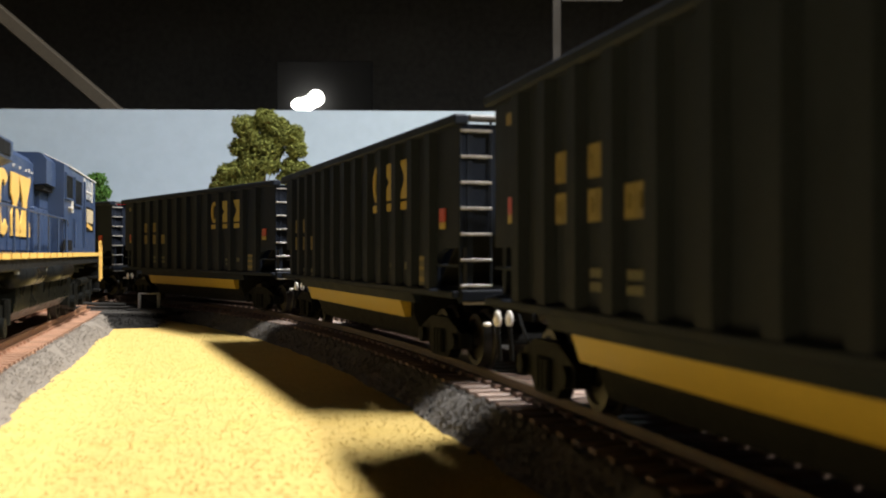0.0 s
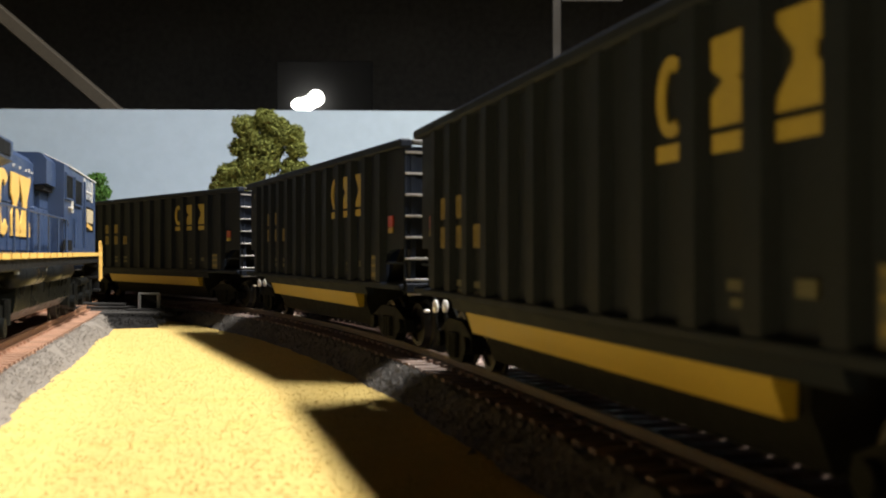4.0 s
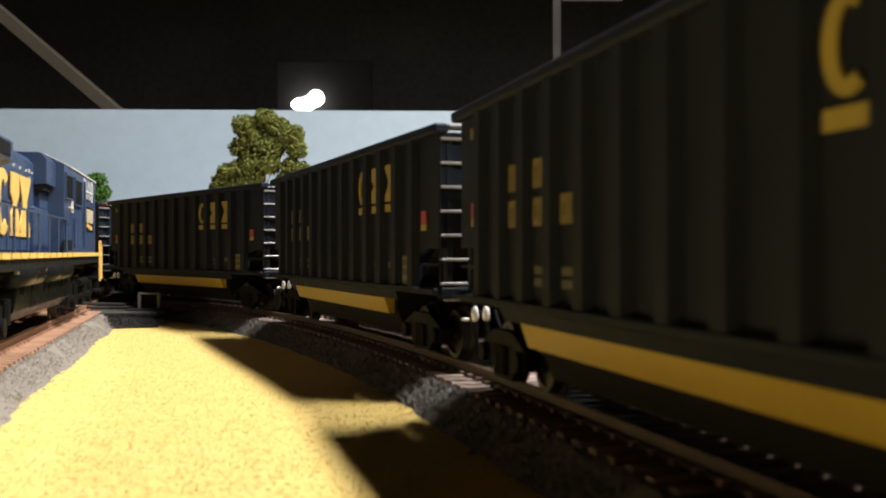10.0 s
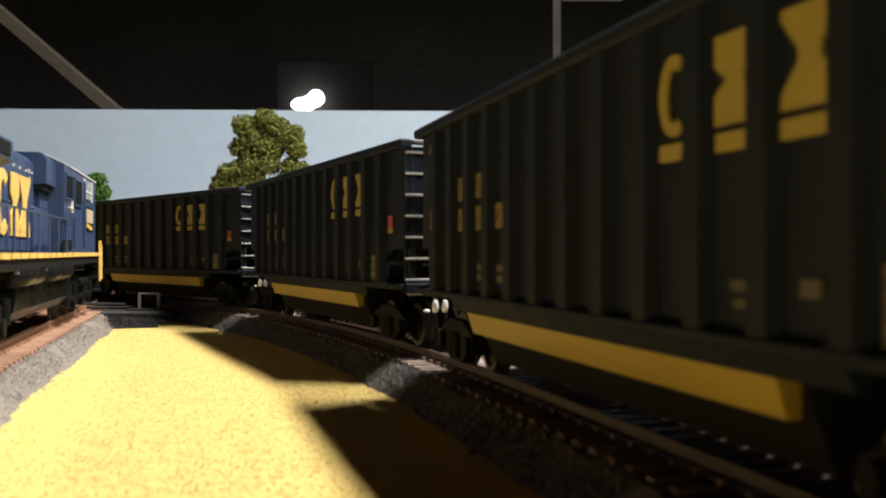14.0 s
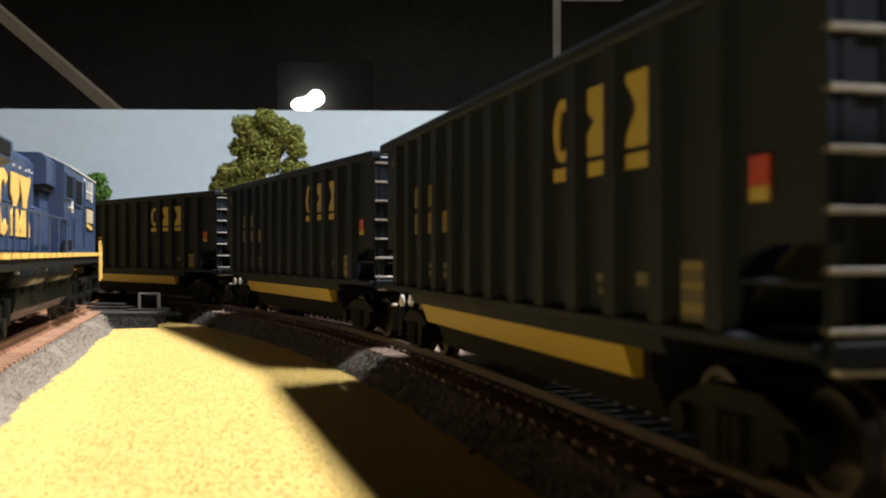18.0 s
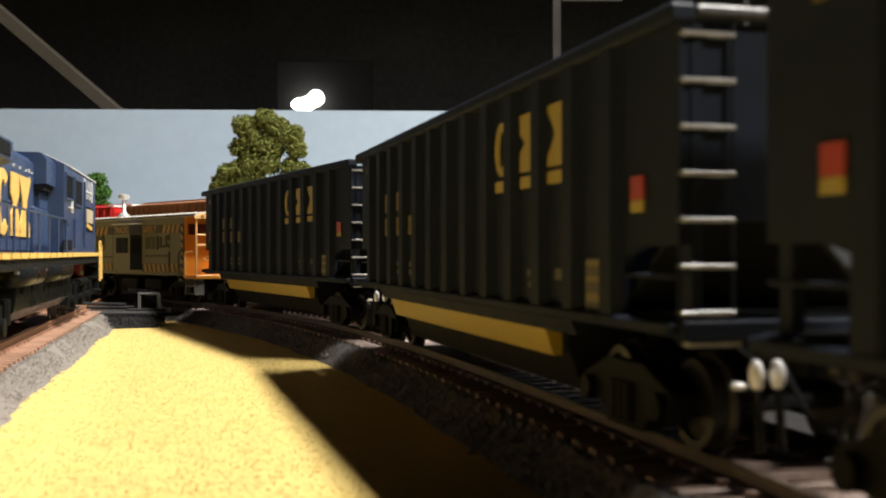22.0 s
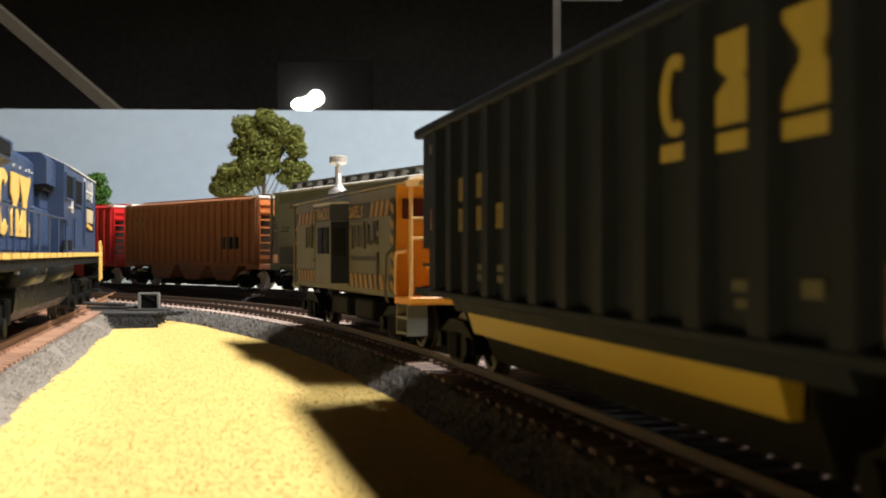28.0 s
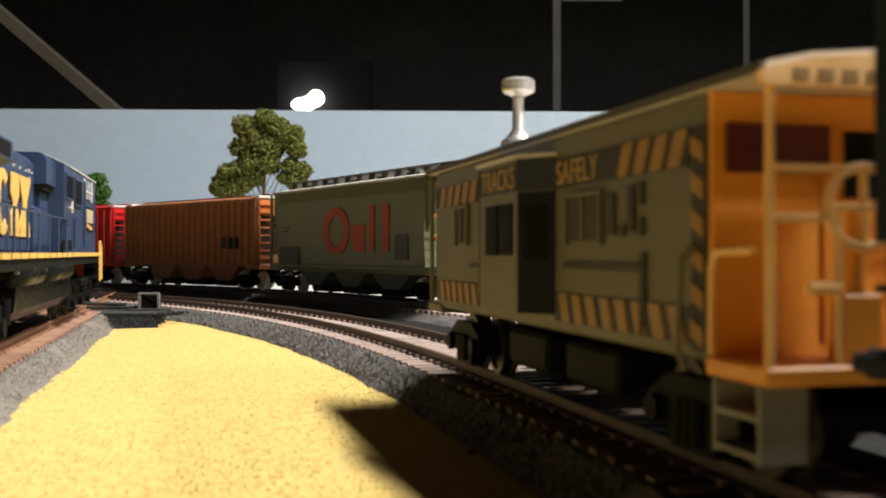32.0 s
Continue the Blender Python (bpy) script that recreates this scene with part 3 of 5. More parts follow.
def coal_gondola(low_numbers=False):
    """A high-sided tub car; the end bays are open below their upper sheets. low_numbers: an older paint with the numbers set lower."""
    car = thing("coal_gondola", "black high-sided coal gondola with low-set yellow numbers and stripe" if low_numbers else "black high-sided coal gondola with yellow marks and stripe", "train car", "coal train")
    hx = 0.0876
    bay = 6 * PANEL
    for side in (-1, 1):
        bm = bmesh.new()
        y0, y1 = sorted((side * SIDE_Y, side * (SIDE_Y - 0.0012)))
        prism(bm, [(-bay - 0.0010, 0.0143), (-bay - 0.0010, 0.0200), (-bay - 0.0030, 0.0219), (-bay - 0.0070, 0.0229), (-hx, 0.0229), (-hx, 0.0460), (hx, 0.0460), (hx, 0.0229), (bay + 0.0070, 0.0229), (bay + 0.0030, 0.0219), (bay + 0.0010, 0.0200), (bay + 0.0010, 0.0143)], "y", y0, y1)
        part("side_panel", bm, BLACK, car)
        bm = bmesh.new()
        y0, y1 = sorted((side * 0.0150, side * 0.0180))
        box(bm, -hx - 0.0014, hx + 0.0014, y0, y1, 0.0456, 0.0476, 0.0004)
        part("top_chord", bm, BLACK, car)
        bm = bmesh.new()
        y0, y1 = sorted((side * 0.0150, side * 0.0180))
        box(bm, -hx - 0.0006, hx + 0.0006, y0, y1, 0.0136, 0.0150, 0.0003)
        part("side_sill", bm, BLACK, car)
        bm = bmesh.new()
        o = [(side * 0.0172, 0.0136), (side * 0.0164, 0.0116), (side * 0.0150, 0.0116), (side * 0.0150, 0.0136)]
        prism(bm, o, "x", -0.0600, 0.0600)
        part("tub_shoulder", bm, BLACK, car)
        bm = bmesh.new()
        o = [(side * 0.0165, 0.0116), (side * 0.0153, 0.0080), (side * 0.0140, 0.0080), (side * 0.0140, 0.0116)]
        prism(bm, o, "x", -0.0490, 0.0514)
        part("tub_stripe", bm, YELLOW, car, "yellow painted tub edge")
    # ribs, built once and shared
    bm = bmesh.new()
    prism(bm, [(-0.0024, 0.0), (-0.0016, 0.0015), (0.0016, 0.0015), (0.0024, 0.0)], "z", 0.0150, 0.0456)
    first = part("rib", bm, BLACK, car)
    k = 0
    for side in (1, -1):
        for i in range(13):
            x = PANEL * (i - 6)
            m = Matrix.Translation((x, side * SIDE_Y, 0)) @ Matrix.Rotation(0 if side > 0 else math.pi, 4, "Z")
            if k == 0:
                first.matrix_basis = m
            else:
                share("rib", first, car, m)
            k += 1
    bm = bmesh.new()
    prism(bm, [(-0.0138, 0.0136), (0.0138, 0.0136), (0.0138, 0.0091), (0.0115, 0.0032), (-0.0115, 0.0032), (-0.0138, 0.0091)], "x", -0.0505, 0.0510)
    part("tub", bm, UNDER, car, "dark tub floor between the bogies")
    bm = bmesh.new()
    box(bm, -hx + 0.002, hx - 0.002, -0.0150, 0.0150, 0.0136, 0.0155)
    part("floor_sheet", bm, UNDER, car)
    bm = bmesh.new()
    box(bm, -hx - 0.001, hx + 0.001, -0.0022, 0.0022, 0.0090, 0.0137)
    part("centre_sill", bm, UNDER, car)
    for d in (-1, 1):
        bm = bmesh.new()
        x0, x1 = sorted((d * (hx - 0.0004), d * (hx - 0.0014)))
        box(bm, x0, x1, -0.0150, 0.0150, 0.0254, 0.0460)
        part("end_panel", bm, BLACK, car)
        bm = bmesh.new()
        prism(bm, [(d * (hx - 0.001), 0.0262), (d * (hx - 0.0165), 0.0155), (d * (hx - 0.0175), 0.0155), (d * (hx - 0.002), 0.0262)], "y", -0.0149, 0.0149)
        part("slope_sheet", bm, UNDER, car)
        bm = bmesh.new()
        x0, x1 = sorted((d * (hx - 0.001), d * (hx + 0.0014)))
        box(bm, x0, x1, -0.0150, 0.0150, 0.0464, 0.0475, 0.0003)
        part("end_chord", bm, CHORD_LIT, car)
        bm = bmesh.new()
        box(bm, d * hx - 0.0012, d * hx + 0.0012, -0.0165, 0.0165, 0.0130, 0.0152, 0.0003)
        part("end_sill", bm, BLACK, car)
        for side in (-1, 1):
            bm = bmesh.new()
            y0, y1 = sorted((side * 0.0138, side * 0.0150))
            box(bm, d * (hx - 0.0008) - 0.0010, d * (hx - 0.0008) + 0.0010, y0, y1, 0.0150, 0.0458)
            part("corner_post", bm, BLACK, car)
            bm = bmesh.new()
            rod(bm, (d * (bay + 0.0005), side * 0.0163, 0.0196), (d * (hx - 0.0004), side * 0.0163, 0.0196), 0.0003, 6)
            part("bay_grab_iron", bm, BLACK, car)
        # ladders at the corner of each end
        lad = -1 if d > 0 else 1
        bm = bmesh.new()
        for yy in (0.0164, 0.0103):
            rod(bm, (d * (hx + 0.0003), lad * yy, 0.0126), (d * (hx + 0.0003), lad * yy, 0.0466), 0.0003, 6)
        ladder = part("end_ladder", bm, BLACK, car)
        bm = bmesh.new()
        box(bm, -0.0005, 0.0008, -0.0031, 0.0031, -0.00027, 0.00027, 0.0001)
        rung = part("rung", bm, RUNG, ladder, "ladder rung, grey with its lit edges painted in")
        rung.matrix_basis = Matrix.Translation((d * (hx + 0.0005), lad * 0.0134, 0.0446))
        for i in range(1, 7):
            share("rung", rung, ladder, Matrix.Translation((d * (hx + 0.0005), lad * 0.0134, 0.0446 - 0.00478 * i)))
        share("rung", rung, ladder, Matrix.Translation((d * (hx + 0.0005), lad * 0.0126, 0.0127)))
        coupler(car, d * (hx + 0.0006), d)
        bogie(car, d * 0.0690)
        # air hose; near-white beads stand for the highlights on its metal fitting
        bm = bmesh.new()
        for yy in (0.0116, 0.0093):
            bmesh.ops.create_uvsphere(bm, u_segments=14, v_segments=10, radius=1, matrix=Matrix.Translation((d * 0.0945, -d * yy, 0.0101)) @ Matrix.Diagonal((0.0009, 0.0007, 0.0016, 1)))
        hose = part("hose_fitting", bm, SHINE, car, "near-white highlight on the metal hose fitting", smooth=True)
        bm = bmesh.new()
        wire(bm, [(d * 0.0880, -d * 0.0100, 0.0124), (d * 0.0945, -d * 0.0111, 0.0112)], 0.0003)
        part("air_hose", bm, UNDER, hose)
        bm = bmesh.new()
        for yy in (0.0116, 0.0093):
            wire(bm, [(d * 0.0946, -d * yy, 0.0092), (d * 0.0948, -d * (yy - 0.0001), 0.0066), (d * 0.0946, -d * (yy - 0.0004), 0.0026)], 0.00045)
        part("glad_hand", bm, UNDER, hose, "dark metal coupling pipe")
        bm = bmesh.new()
        bmesh.ops.create_uvsphere(bm, u_segments=12, v_segments=8, radius=0.0005, matrix=Matrix.Translation((d * 0.0948, -d * 0.0137, 0.0092)) @ Matrix.Diagonal((1.0, 1.7, 0.8, 1)))
        part("hose_bolt", bm, SHINE, hose, "small near-white glint bead", smooth=True)
        # brake hose
        bm = bmesh.new()
        wire(bm, [(d * (hx + 0.001), 0.005, 0.0105), (d * (hx + 0.004), 0.0056, 0.0085), (d * (hx + 0.0065), 0.005, 0.0050), (d * (hx + 0.009), 0.003, 0.0040)], 0.0003)
        part("brake_hose", bm, UNDER, car)
    # painted marks on both sides: the large emblem, the number block and small stencils
    for side in (1, -1):
        y = side * (SIDE_Y + 0.0001)
        t = side * 0.0003

        def mx(a, b):
            return (min(a * side, b * side), max(a * side, b * side))
        for shape, a, b in ((crescent, -0.0335, -0.0268), (notched, -0.0458, -0.0388), (hourglass, -0.0588, -0.0497)):
            bm = bmesh.new()
            lo, hi = mx(a, b)
            shape(bm, lo, hi, 0.0338, 0.0421, y, t)
            part("emblem_shape", bm, DECAL, car, "yellow painted emblem shape")
            bm = bmesh.new()
            box(bm, lo + 0.0002, hi - 0.0002, min(y, y + t), max(y, y + t), 0.0314, 0.0331)
            part("emblem_bar", bm, DECAL, car, "yellow painted bar")
        back, drop = (PANEL + 0.0008, 0.0030) if low_numbers else (0.0, 0.0)
        for a, rows in ((0.0538, (1, 2)), (0.0418, (1, 2, 3, 4)), (0.0303, (2, 3, 4))):
            for z0, z1, paint in [((0.0313, 0.0354, DULL), (0.0259, 0.0299, DULL), (0.0191, 0.0202, FAINT), (0.0174, 0.0185, FAINT))[q - 1] for q in rows]:
                z0, z1 = z0 - drop, z1 - drop
                for c in ((0.0,) if paint is FAINT else (-0.0016, 0.0016)):
                    bm = bmesh.new()
                    if paint is FAINT:
                        box(bm, *mx(a + back - 0.0024, a + back + 0.0024), min(y, y + t), max(y, y + t), z0, z1)
                    else:
                        for e in (-0.0009, 0.0009):
                            box(bm, *mx(a + back + c + e - 0.0005, a + back + c + e + 0.0005), min(y, y + t), max(y, y + t), z0, z1)
                        for zz in (z0 + 0.0005, z1 - 0.0005):
                            box(bm, *mx(a + back + c - 0.0005, a + back + c + 0.0005), min(y, y + t * 0.9), max(y, y + t * 0.9), zz - 0.0005, zz + 0.0005)
                    part("number_block", bm, paint, car, "worn yellow number block")
        if not low_numbers:
            slabs("corner_stencil", DULL, car, "worn yellow corner stencil", y, t, [(side * 0.0765, side * 0.0800, 0.0418, 0.0436)])
        slabs("stencil_ground", FAINT, car, "faint stencil ground", y - side * 0.00005, t, [(side * -0.0694, side * -0.0636, 0.0152, 0.0214)])
        slabs("stencil_bar", DULL, car, "pale worn stencil bar", y, t * 1.2, [(side * -0.0691, side * -0.0640, z0, z1) for z0, z1 in ((0.0205, 0.0212), (0.0186, 0.0192), (0.0162, 0.0172))])
        slabs("small_stencil", FAINT, car, "small worn stencil", y, t, [(side * -0.0560, side * -0.0530, 0.0185, 0.0200), (side * -0.0450, side * -0.0418, 0.0187, 0.0197), (side * -0.0450, side * -0.0424, 0.0172, 0.0180)])
        for a, sink in ((-0.0783, 0.0), (0.0775, 0.0012 if low_numbers else 0.0)):
            bm = bmesh.new()
            box(bm, *mx(a - 0.0016, a + 0.0016), min(y, y + t), max(y, y + t), 0.0280 - sink, 0.0306 - sink)
            part("marker", bm, RED, car, "red reflective marker")
            bm = bmesh.new()
            box(bm, *mx(a - 0.0016, a + 0.0016), min(y, y + t), max(y, y + t), 0.0266 - sink, 0.0279 - sink)
            part("marker_tail", bm, DECAL, car, "yellow reflective marker")
    return car


FIRST = coal_gondola()
CARS = [FIRST, copy_thing(FIRST, Matrix()), coal_gondola(low_numbers=True)] + [copy_thing(FIRST, Matrix()) for i in range(5)]


# ---- the bay-window caboose at the train's tail ----
def hazard(cab, x0, x1, z0, z1, y, t, n, lean):
    w = (x1 - x0 - 0.0012) / n
    for i in range(n):
        a = x0 + w * i
        bm = bmesh.new()
        prism(bm, [(a, z0), (a + w * 0.6, z0), (a + w * 0.6 + lean, z1), (a + lean, z1)], "y", min(y, y + t), max(y, y + t))
        part("hazard_stripe", bm, STRIPE, cab, "orange hazard stripe")


def bay_caboose():
    cab = thing("caboose", "grey bay-window caboose with orange hazard stripes and ends", "train car", "coal train")
    b0, b1, r0, r1 = -0.0505, 0.0625, -0.0615, 0.0685
    bm = bmesh.new()
    box(bm, b0, b1, -0.0162, 0.0162, 0.0115, 0.0377, 0.0004)
    part("body", bm, OLIVE, cab)
    for d, x in ((-1, b0), (1, b1)):
        bm = bmesh.new()
        box(bm, x - 0.0006, x + 0.0006, -0.0160, 0.0160, 0.0118, 0.0376) if d < 0 else box(bm, x - 0.0006, x + 0.0006, -0.0150, 0.0150, 0.0118, 0.0376)
        w = part("end_wall", bm, CABY, cab, "orange end wall")
        bm = bmesh.new()
        xx = x + d * 0.0008
        box(bm, min(xx, xx + d * 0.0003), max(xx, xx + d * 0.0003), -0.0042, 0.0042, 0.0135, 0.0335)
        part("end_door", bm, CABY, w, "orange end door")
        bm = bmesh.new()
        xx = x + d * 0.0012
        box(bm, min(xx, xx + d * 0.0003), max(xx, xx + d * 0.0003), -0.0022, 0.0022, 0.0275, 0.0340)
        box(bm, min(xx, xx + d * 0.0003), max(xx, xx + d * 0.0003), -0.0125, -0.0080, 0.0275, 0.0340)
        part("end_window", bm, GLASS, w, "dark window")
        bm = bmesh.new()
        box(bm, min(xx, xx + d * 0.0004), max(xx, xx + d * 0.0004), 0.0040, 0.0150, 0.0298, 0.0345)
        part("end_plate", bm, MAROON, w, "dark red plate")
    # roof with its overhang
    prof = [(-0.0166, 0.0377), (-0.0164, 0.0388), (-0.0120, 0.0397), (-0.0050, 0.0403), (0.0050, 0.0403), (0.0120, 0.0397), (0.0164, 0.0388), (0.0166, 0.0377)]
    bm = bmesh.new()
    prism(bm, prof, "x", r0, r1)
    part("roof", bm, ROOFM, cab, "pale weathered roof")
    for side in (-1, 1):
        bm = bmesh.new()
        y0, y1 = sorted((side * 0.0166, side * 0.0170))
        box(bm, r0, r1, y0, y1, 0.0379, 0.0387)
        part("eave", bm, DKROOF, cab, "dark eave strip")
    for d, x in ((-1, r0), (1, r1)):
        bm = bmesh.new()
        x0, x1 = sorted((x - d * 0.0002, x + d * 0.0007))
        prism(bm, [(-0.0172, 0.0366), (-0.0173, 0.0379), (-0.0120, 0.0391), (-0.0050, 0.0397), (0.0050, 0.0397), (0.0120, 0.0391), (0.0173, 0.0379), (0.0172, 0.0366)], "x", x0, x1)
        part("roof_fascia", bm, LITORANGE if d < 0 else OLIVE, cab, "orange roof fascia in a lit tone" if d < 0 else "grey roof fascia")
        for i in range(4):
            bm = bmesh.new()
            xf = x + d * 0.0007
            box(bm, min(xf, xf + d * 0.0002), max(xf, xf + d * 0.0002), 0.0128 - 0.0024 * i, 0.0142 - 0.0024 * i, 0.0370, 0.0381)
            part("fascia_mark", bm, STRIPE, cab, "dark painted bar")
        bm = bmesh.new()
        x0, x1 = sorted((x, x - d * 0.0112))
        box(bm, x0, x1, -0.0165, 0.0165, 0.0104, 0.0122, 0.0003)
        deck = part("platform", bm, CABY if d < 0 else OLIVE, cab, "orange end platform" if d < 0 else "grey end platform")
        # posts, hand rails, brake wheel stand and ladder
        xe = x - d * 0.0006
        for side in (-1, 1):
            bm = bmesh.new()
            rod(bm, (xe, side * 0.0158, 0.0120), (xe, side * 0.0158, 0.0376), 0.00045, 8)
            part("post", bm, LITORANGE if d < 0 else OLIVE, deck, "orange post in a lit tone" if d < 0 else "grey post")
            bm = bmesh.new()
            wire(bm, [(xe, side * 0.0090, 0.0122), (xe, side * 0.0090, 0.0252), (xe, side * 0.0158, 0.0252)], 0.0004)
            rod(bm, (xe, side * 0.0090, 0.0190), (xe, side * 0.0120, 0.0190), 0.0006)
            part("railing", bm, LITORANGE, deck, "orange railing in a lit tone")
            bm = bmesh.new()
            rod(bm, (xe, side * 0.0158, 0.0296), (xe, side * 0.0055, 0.0296), 0.0004)
            part("railing", bm, LITORANGE, deck, "orange railing in a lit tone")
            if d > 0:
                continue
            bm = bmesh.new()
            pts = [(x - d * 0.0096, side * 0.0166, 0.0125), (x - d * 0.0096, side * 0.0166, 0.0205), (x - d * 0.0088, side * 0.0166, 0.0222), (x - d * 0.0020, side * 0.0166, 0.0224)]
            wire(bm, pts, 0.0004)
            part("grab_iron", bm, LITORANGE, deck, "orange grab iron in a lit tone")
            # end steps
            bm = bmesh.new()
            y0, y1 = sorted((side * 0.0118, side * 0.0165))
            xs0, xs1 = sorted((x - d * 0.0010, x - d * 0.0095))
            box(bm, xs0, xs0 + 0.0005, y0, y1, 0.0035, 0.0106)
            part("step_side", bm, STEPGREY, deck, "grey step side plate")
            bm = bmesh.new()
            box(bm, xs1 - 0.0005, xs1, y0, y1, 0.0035, 0.0106)
            part("step_side", bm, STEPGREY, deck, "grey step side plate")
            for z in (0.0038, 0.0072):
                bm = bmesh.new()
                box(bm, xs0 + 0.0005, xs1 - 0.0005, y0, y1, z, z + 0.0005)
                part("step_tread", bm, STEPGREY, deck, "grey step tread")
        bm = bmesh.new()
        rod(bm, (xe - d * 0.0012, 0.0065, 0.0122), (xe - d * 0.0012, 0.0065, 0.0262), 0.0008)
        box(bm, xe - d * 0.0012 - 0.0014, xe - d * 0.0012 + 0.0014, 0.0045, 0.0085, 0.0122, 0.0185, 0.0003)
        part("brake_stand", bm, CABY, deck)
        bm = bmesh.new()
        hoop(bm, xe, 0.0065, 0.0262, 0.0036, 0.0005)
        wheel = part("brake_wheel", bm, LITORANGE, deck, "orange brake wheel in a lit tone", smooth=True)
        for p, q in (((xe, 0.0030, 0.0262), (xe, 0.0100, 0.0262)), ((xe, 0.0065, 0.0227), (xe, 0.0065, 0.0297))):
            bm = bmesh.new()
            rod(bm, p, q, 0.0004)
            part("spoke", bm, LITORANGE, wheel)
        bm = bmesh.new()
        for yy in (-0.0105, -0.0055):
            rod(bm, (xe, yy, 0.0122), (xe, yy, 0.0404), 0.0004)
        for i in range(6):
            rod(bm, (xe, -0.0105, 0.016 + 0.004 * i), (xe, -0.0055, 0.016 + 0.004 * i), 0.00035)
        part("roof_ladder", bm, CABY, deck)
        coupler(cab, x - d * 0.0005, d)
        bogie(cab, (x - d * 0.0190), 0.0080)
    # bay, windows, stripes and lettering
    for side in (1, -1):
        y = side * 0.0163
        t = side * 0.0003
        out = side * 0.0037
        bm = bmesh.new()
        prism(bm, [(-0.0074, y), (-0.0022, y + out), (0.0170, y + out), (0.0215, y)], "z", 0.0136, 0.0352)
        bay = part("bay", bm, OLIVE, cab, "grey projecting bay")
        bm = bmesh.new()
        prism(bm, [(-0.0082, y), (-0.0026, y + out * 1.16), (0.0174, y + out * 1.16), (0.0223, y)], "z", 0.0352, 0.0357)
        part("bay_roof", bm, ROOFM, bay, "pale bay roof")
        yb = y + out
        for a, b in ((0.0000, 0.0060), (0.0070, 0.0130)):
            bm = bmesh.new()
            box(bm, a, b, min(yb, yb + t), max(yb, yb + t), 0.0217, 0.0290)
            part("bay_window", bm, GLASS, bay, "dark bay window")
        # the slanting front and rear faces of the bay, their shade put into the navy
        for xa, xb in ((-0.0074, -0.0022), (0.0215, 0.0170)):
            e = Vector((xb - xa, out, 0)).normalized()
            nrm = Vector((math.copysign(abs(out), xa - xb), abs(xb - xa) * side, 0)).normalized()
            wid = math.hypot(xb - xa, out)
            for nm, mm, lab, a, b, z0, z1 in (("bay_front_window", GLASS, "dark window in the bay's slanting face", 0.2, 0.8, 0.0212, 0.0286), ("bay_panel", BAYFRONT, "slanting face of the bay, shade put into its navy", 0.02, 0.98, 0.0138, 0.0304), ("bay_band", SLATE, "dark blue band on the bay", 0.0, 1.0, 0.0306, 0.0350)):
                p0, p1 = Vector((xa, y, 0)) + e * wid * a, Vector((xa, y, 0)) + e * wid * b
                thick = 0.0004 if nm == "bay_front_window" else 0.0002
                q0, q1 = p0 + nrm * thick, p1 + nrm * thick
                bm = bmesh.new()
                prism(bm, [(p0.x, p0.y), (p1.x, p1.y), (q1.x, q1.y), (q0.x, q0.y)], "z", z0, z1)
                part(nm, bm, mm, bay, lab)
        for a, b, z0, z1 in ((0.0376, 0.0450, 0.0239, 0.0300), (-0.0240, -0.0128, 0.0236, 0.0292)):
            bm = bmesh.new()
            box(bm, a, b, min(y, y + t), max(y, y + t), z0, z1)
            win = part("side_window", bm, SMOKE, cab, "dim olive side window")
            for q in ((a - 0.0005, a, z0 - 0.0005, z1 + 0.0005), (b, b + 0.0005, z0 - 0.0005, z1 + 0.0005), (a, b, z1, z1 + 0.0005), ((a + b) / 2 - 0.0003, (a + b) / 2 + 0.0003, z0, z1)):
                bm = bmesh.new()
                box(bm, q[0], q[1], min(y, y + t * 2), max(y, y + t * 2), q[2], q[3])
                part("window_frame", bm, OLIVE, win)
        slabs("stripe_ground", SLATE2, cab, "dark band under the stripes", y + side * 0.00002, side * 0.00012, [(b0 + 0.003, -0.0076, 0.0130, 0.0168), (0.0217, b1 - 0.0005, 0.0130, 0.0168), (b0 + 0.0036, -0.0076, 0.0307, 0.0346), (0.0220, b1 - 0.0005, 0.0307, 0.0346), (b0 + 0.0002, b0 + 0.0030, 0.0125, 0.0346)])
        hazard(cab, b0 + 0.004, -0.0078, 0.0131, 0.0167, y, t, 8, 0.0015)
        hazard(cab, 0.0220, b1 - 0.003, 0.0131, 0.0167, y, t, 8, 0.0015)
        hazard(cab, b0 + 0.0056, -0.0262, 0.0308, 0.0345, y, t, 4, -0.0018)
        hazard(cab, 0.0330, b1 - 0.001, 0.0308, 0.0345, y, t, 5, -0.0018)
        for i in range(6):
            z = 0.0128 + 0.0036 * i
            bm = bmesh.new()
            prism(bm, [(b0 + 0.0004, z), (b0 + 0.0030, z + 0.0012), (b0 + 0.0030, z + 0.0030), (b0 + 0.0004, z + 0.0018)], "y", min(y, y + t), max(y, y + t))
            part("hazard_stripe", bm, STRIPE, cab, "orange hazard stripe")
        lettering("safety_word", "SAFELY", -0.0232, -0.0086, 0.0311, 0.0342, y + side * 0.0002, side, SIGN, cab, "pale orange lettering")
        slabs("stripe_ground", SLATE2, bay, "dark band under the word", yb, side * 0.00012, [(-0.0020, 0.0165, 0.0307, 0.0346)])
        lettering("safety_word", "TRACKS", -0.0010, 0.0155, 0.0311, 0.0342, yb + side * 0.0001, side, SIGN, bay, "pale orange lettering")
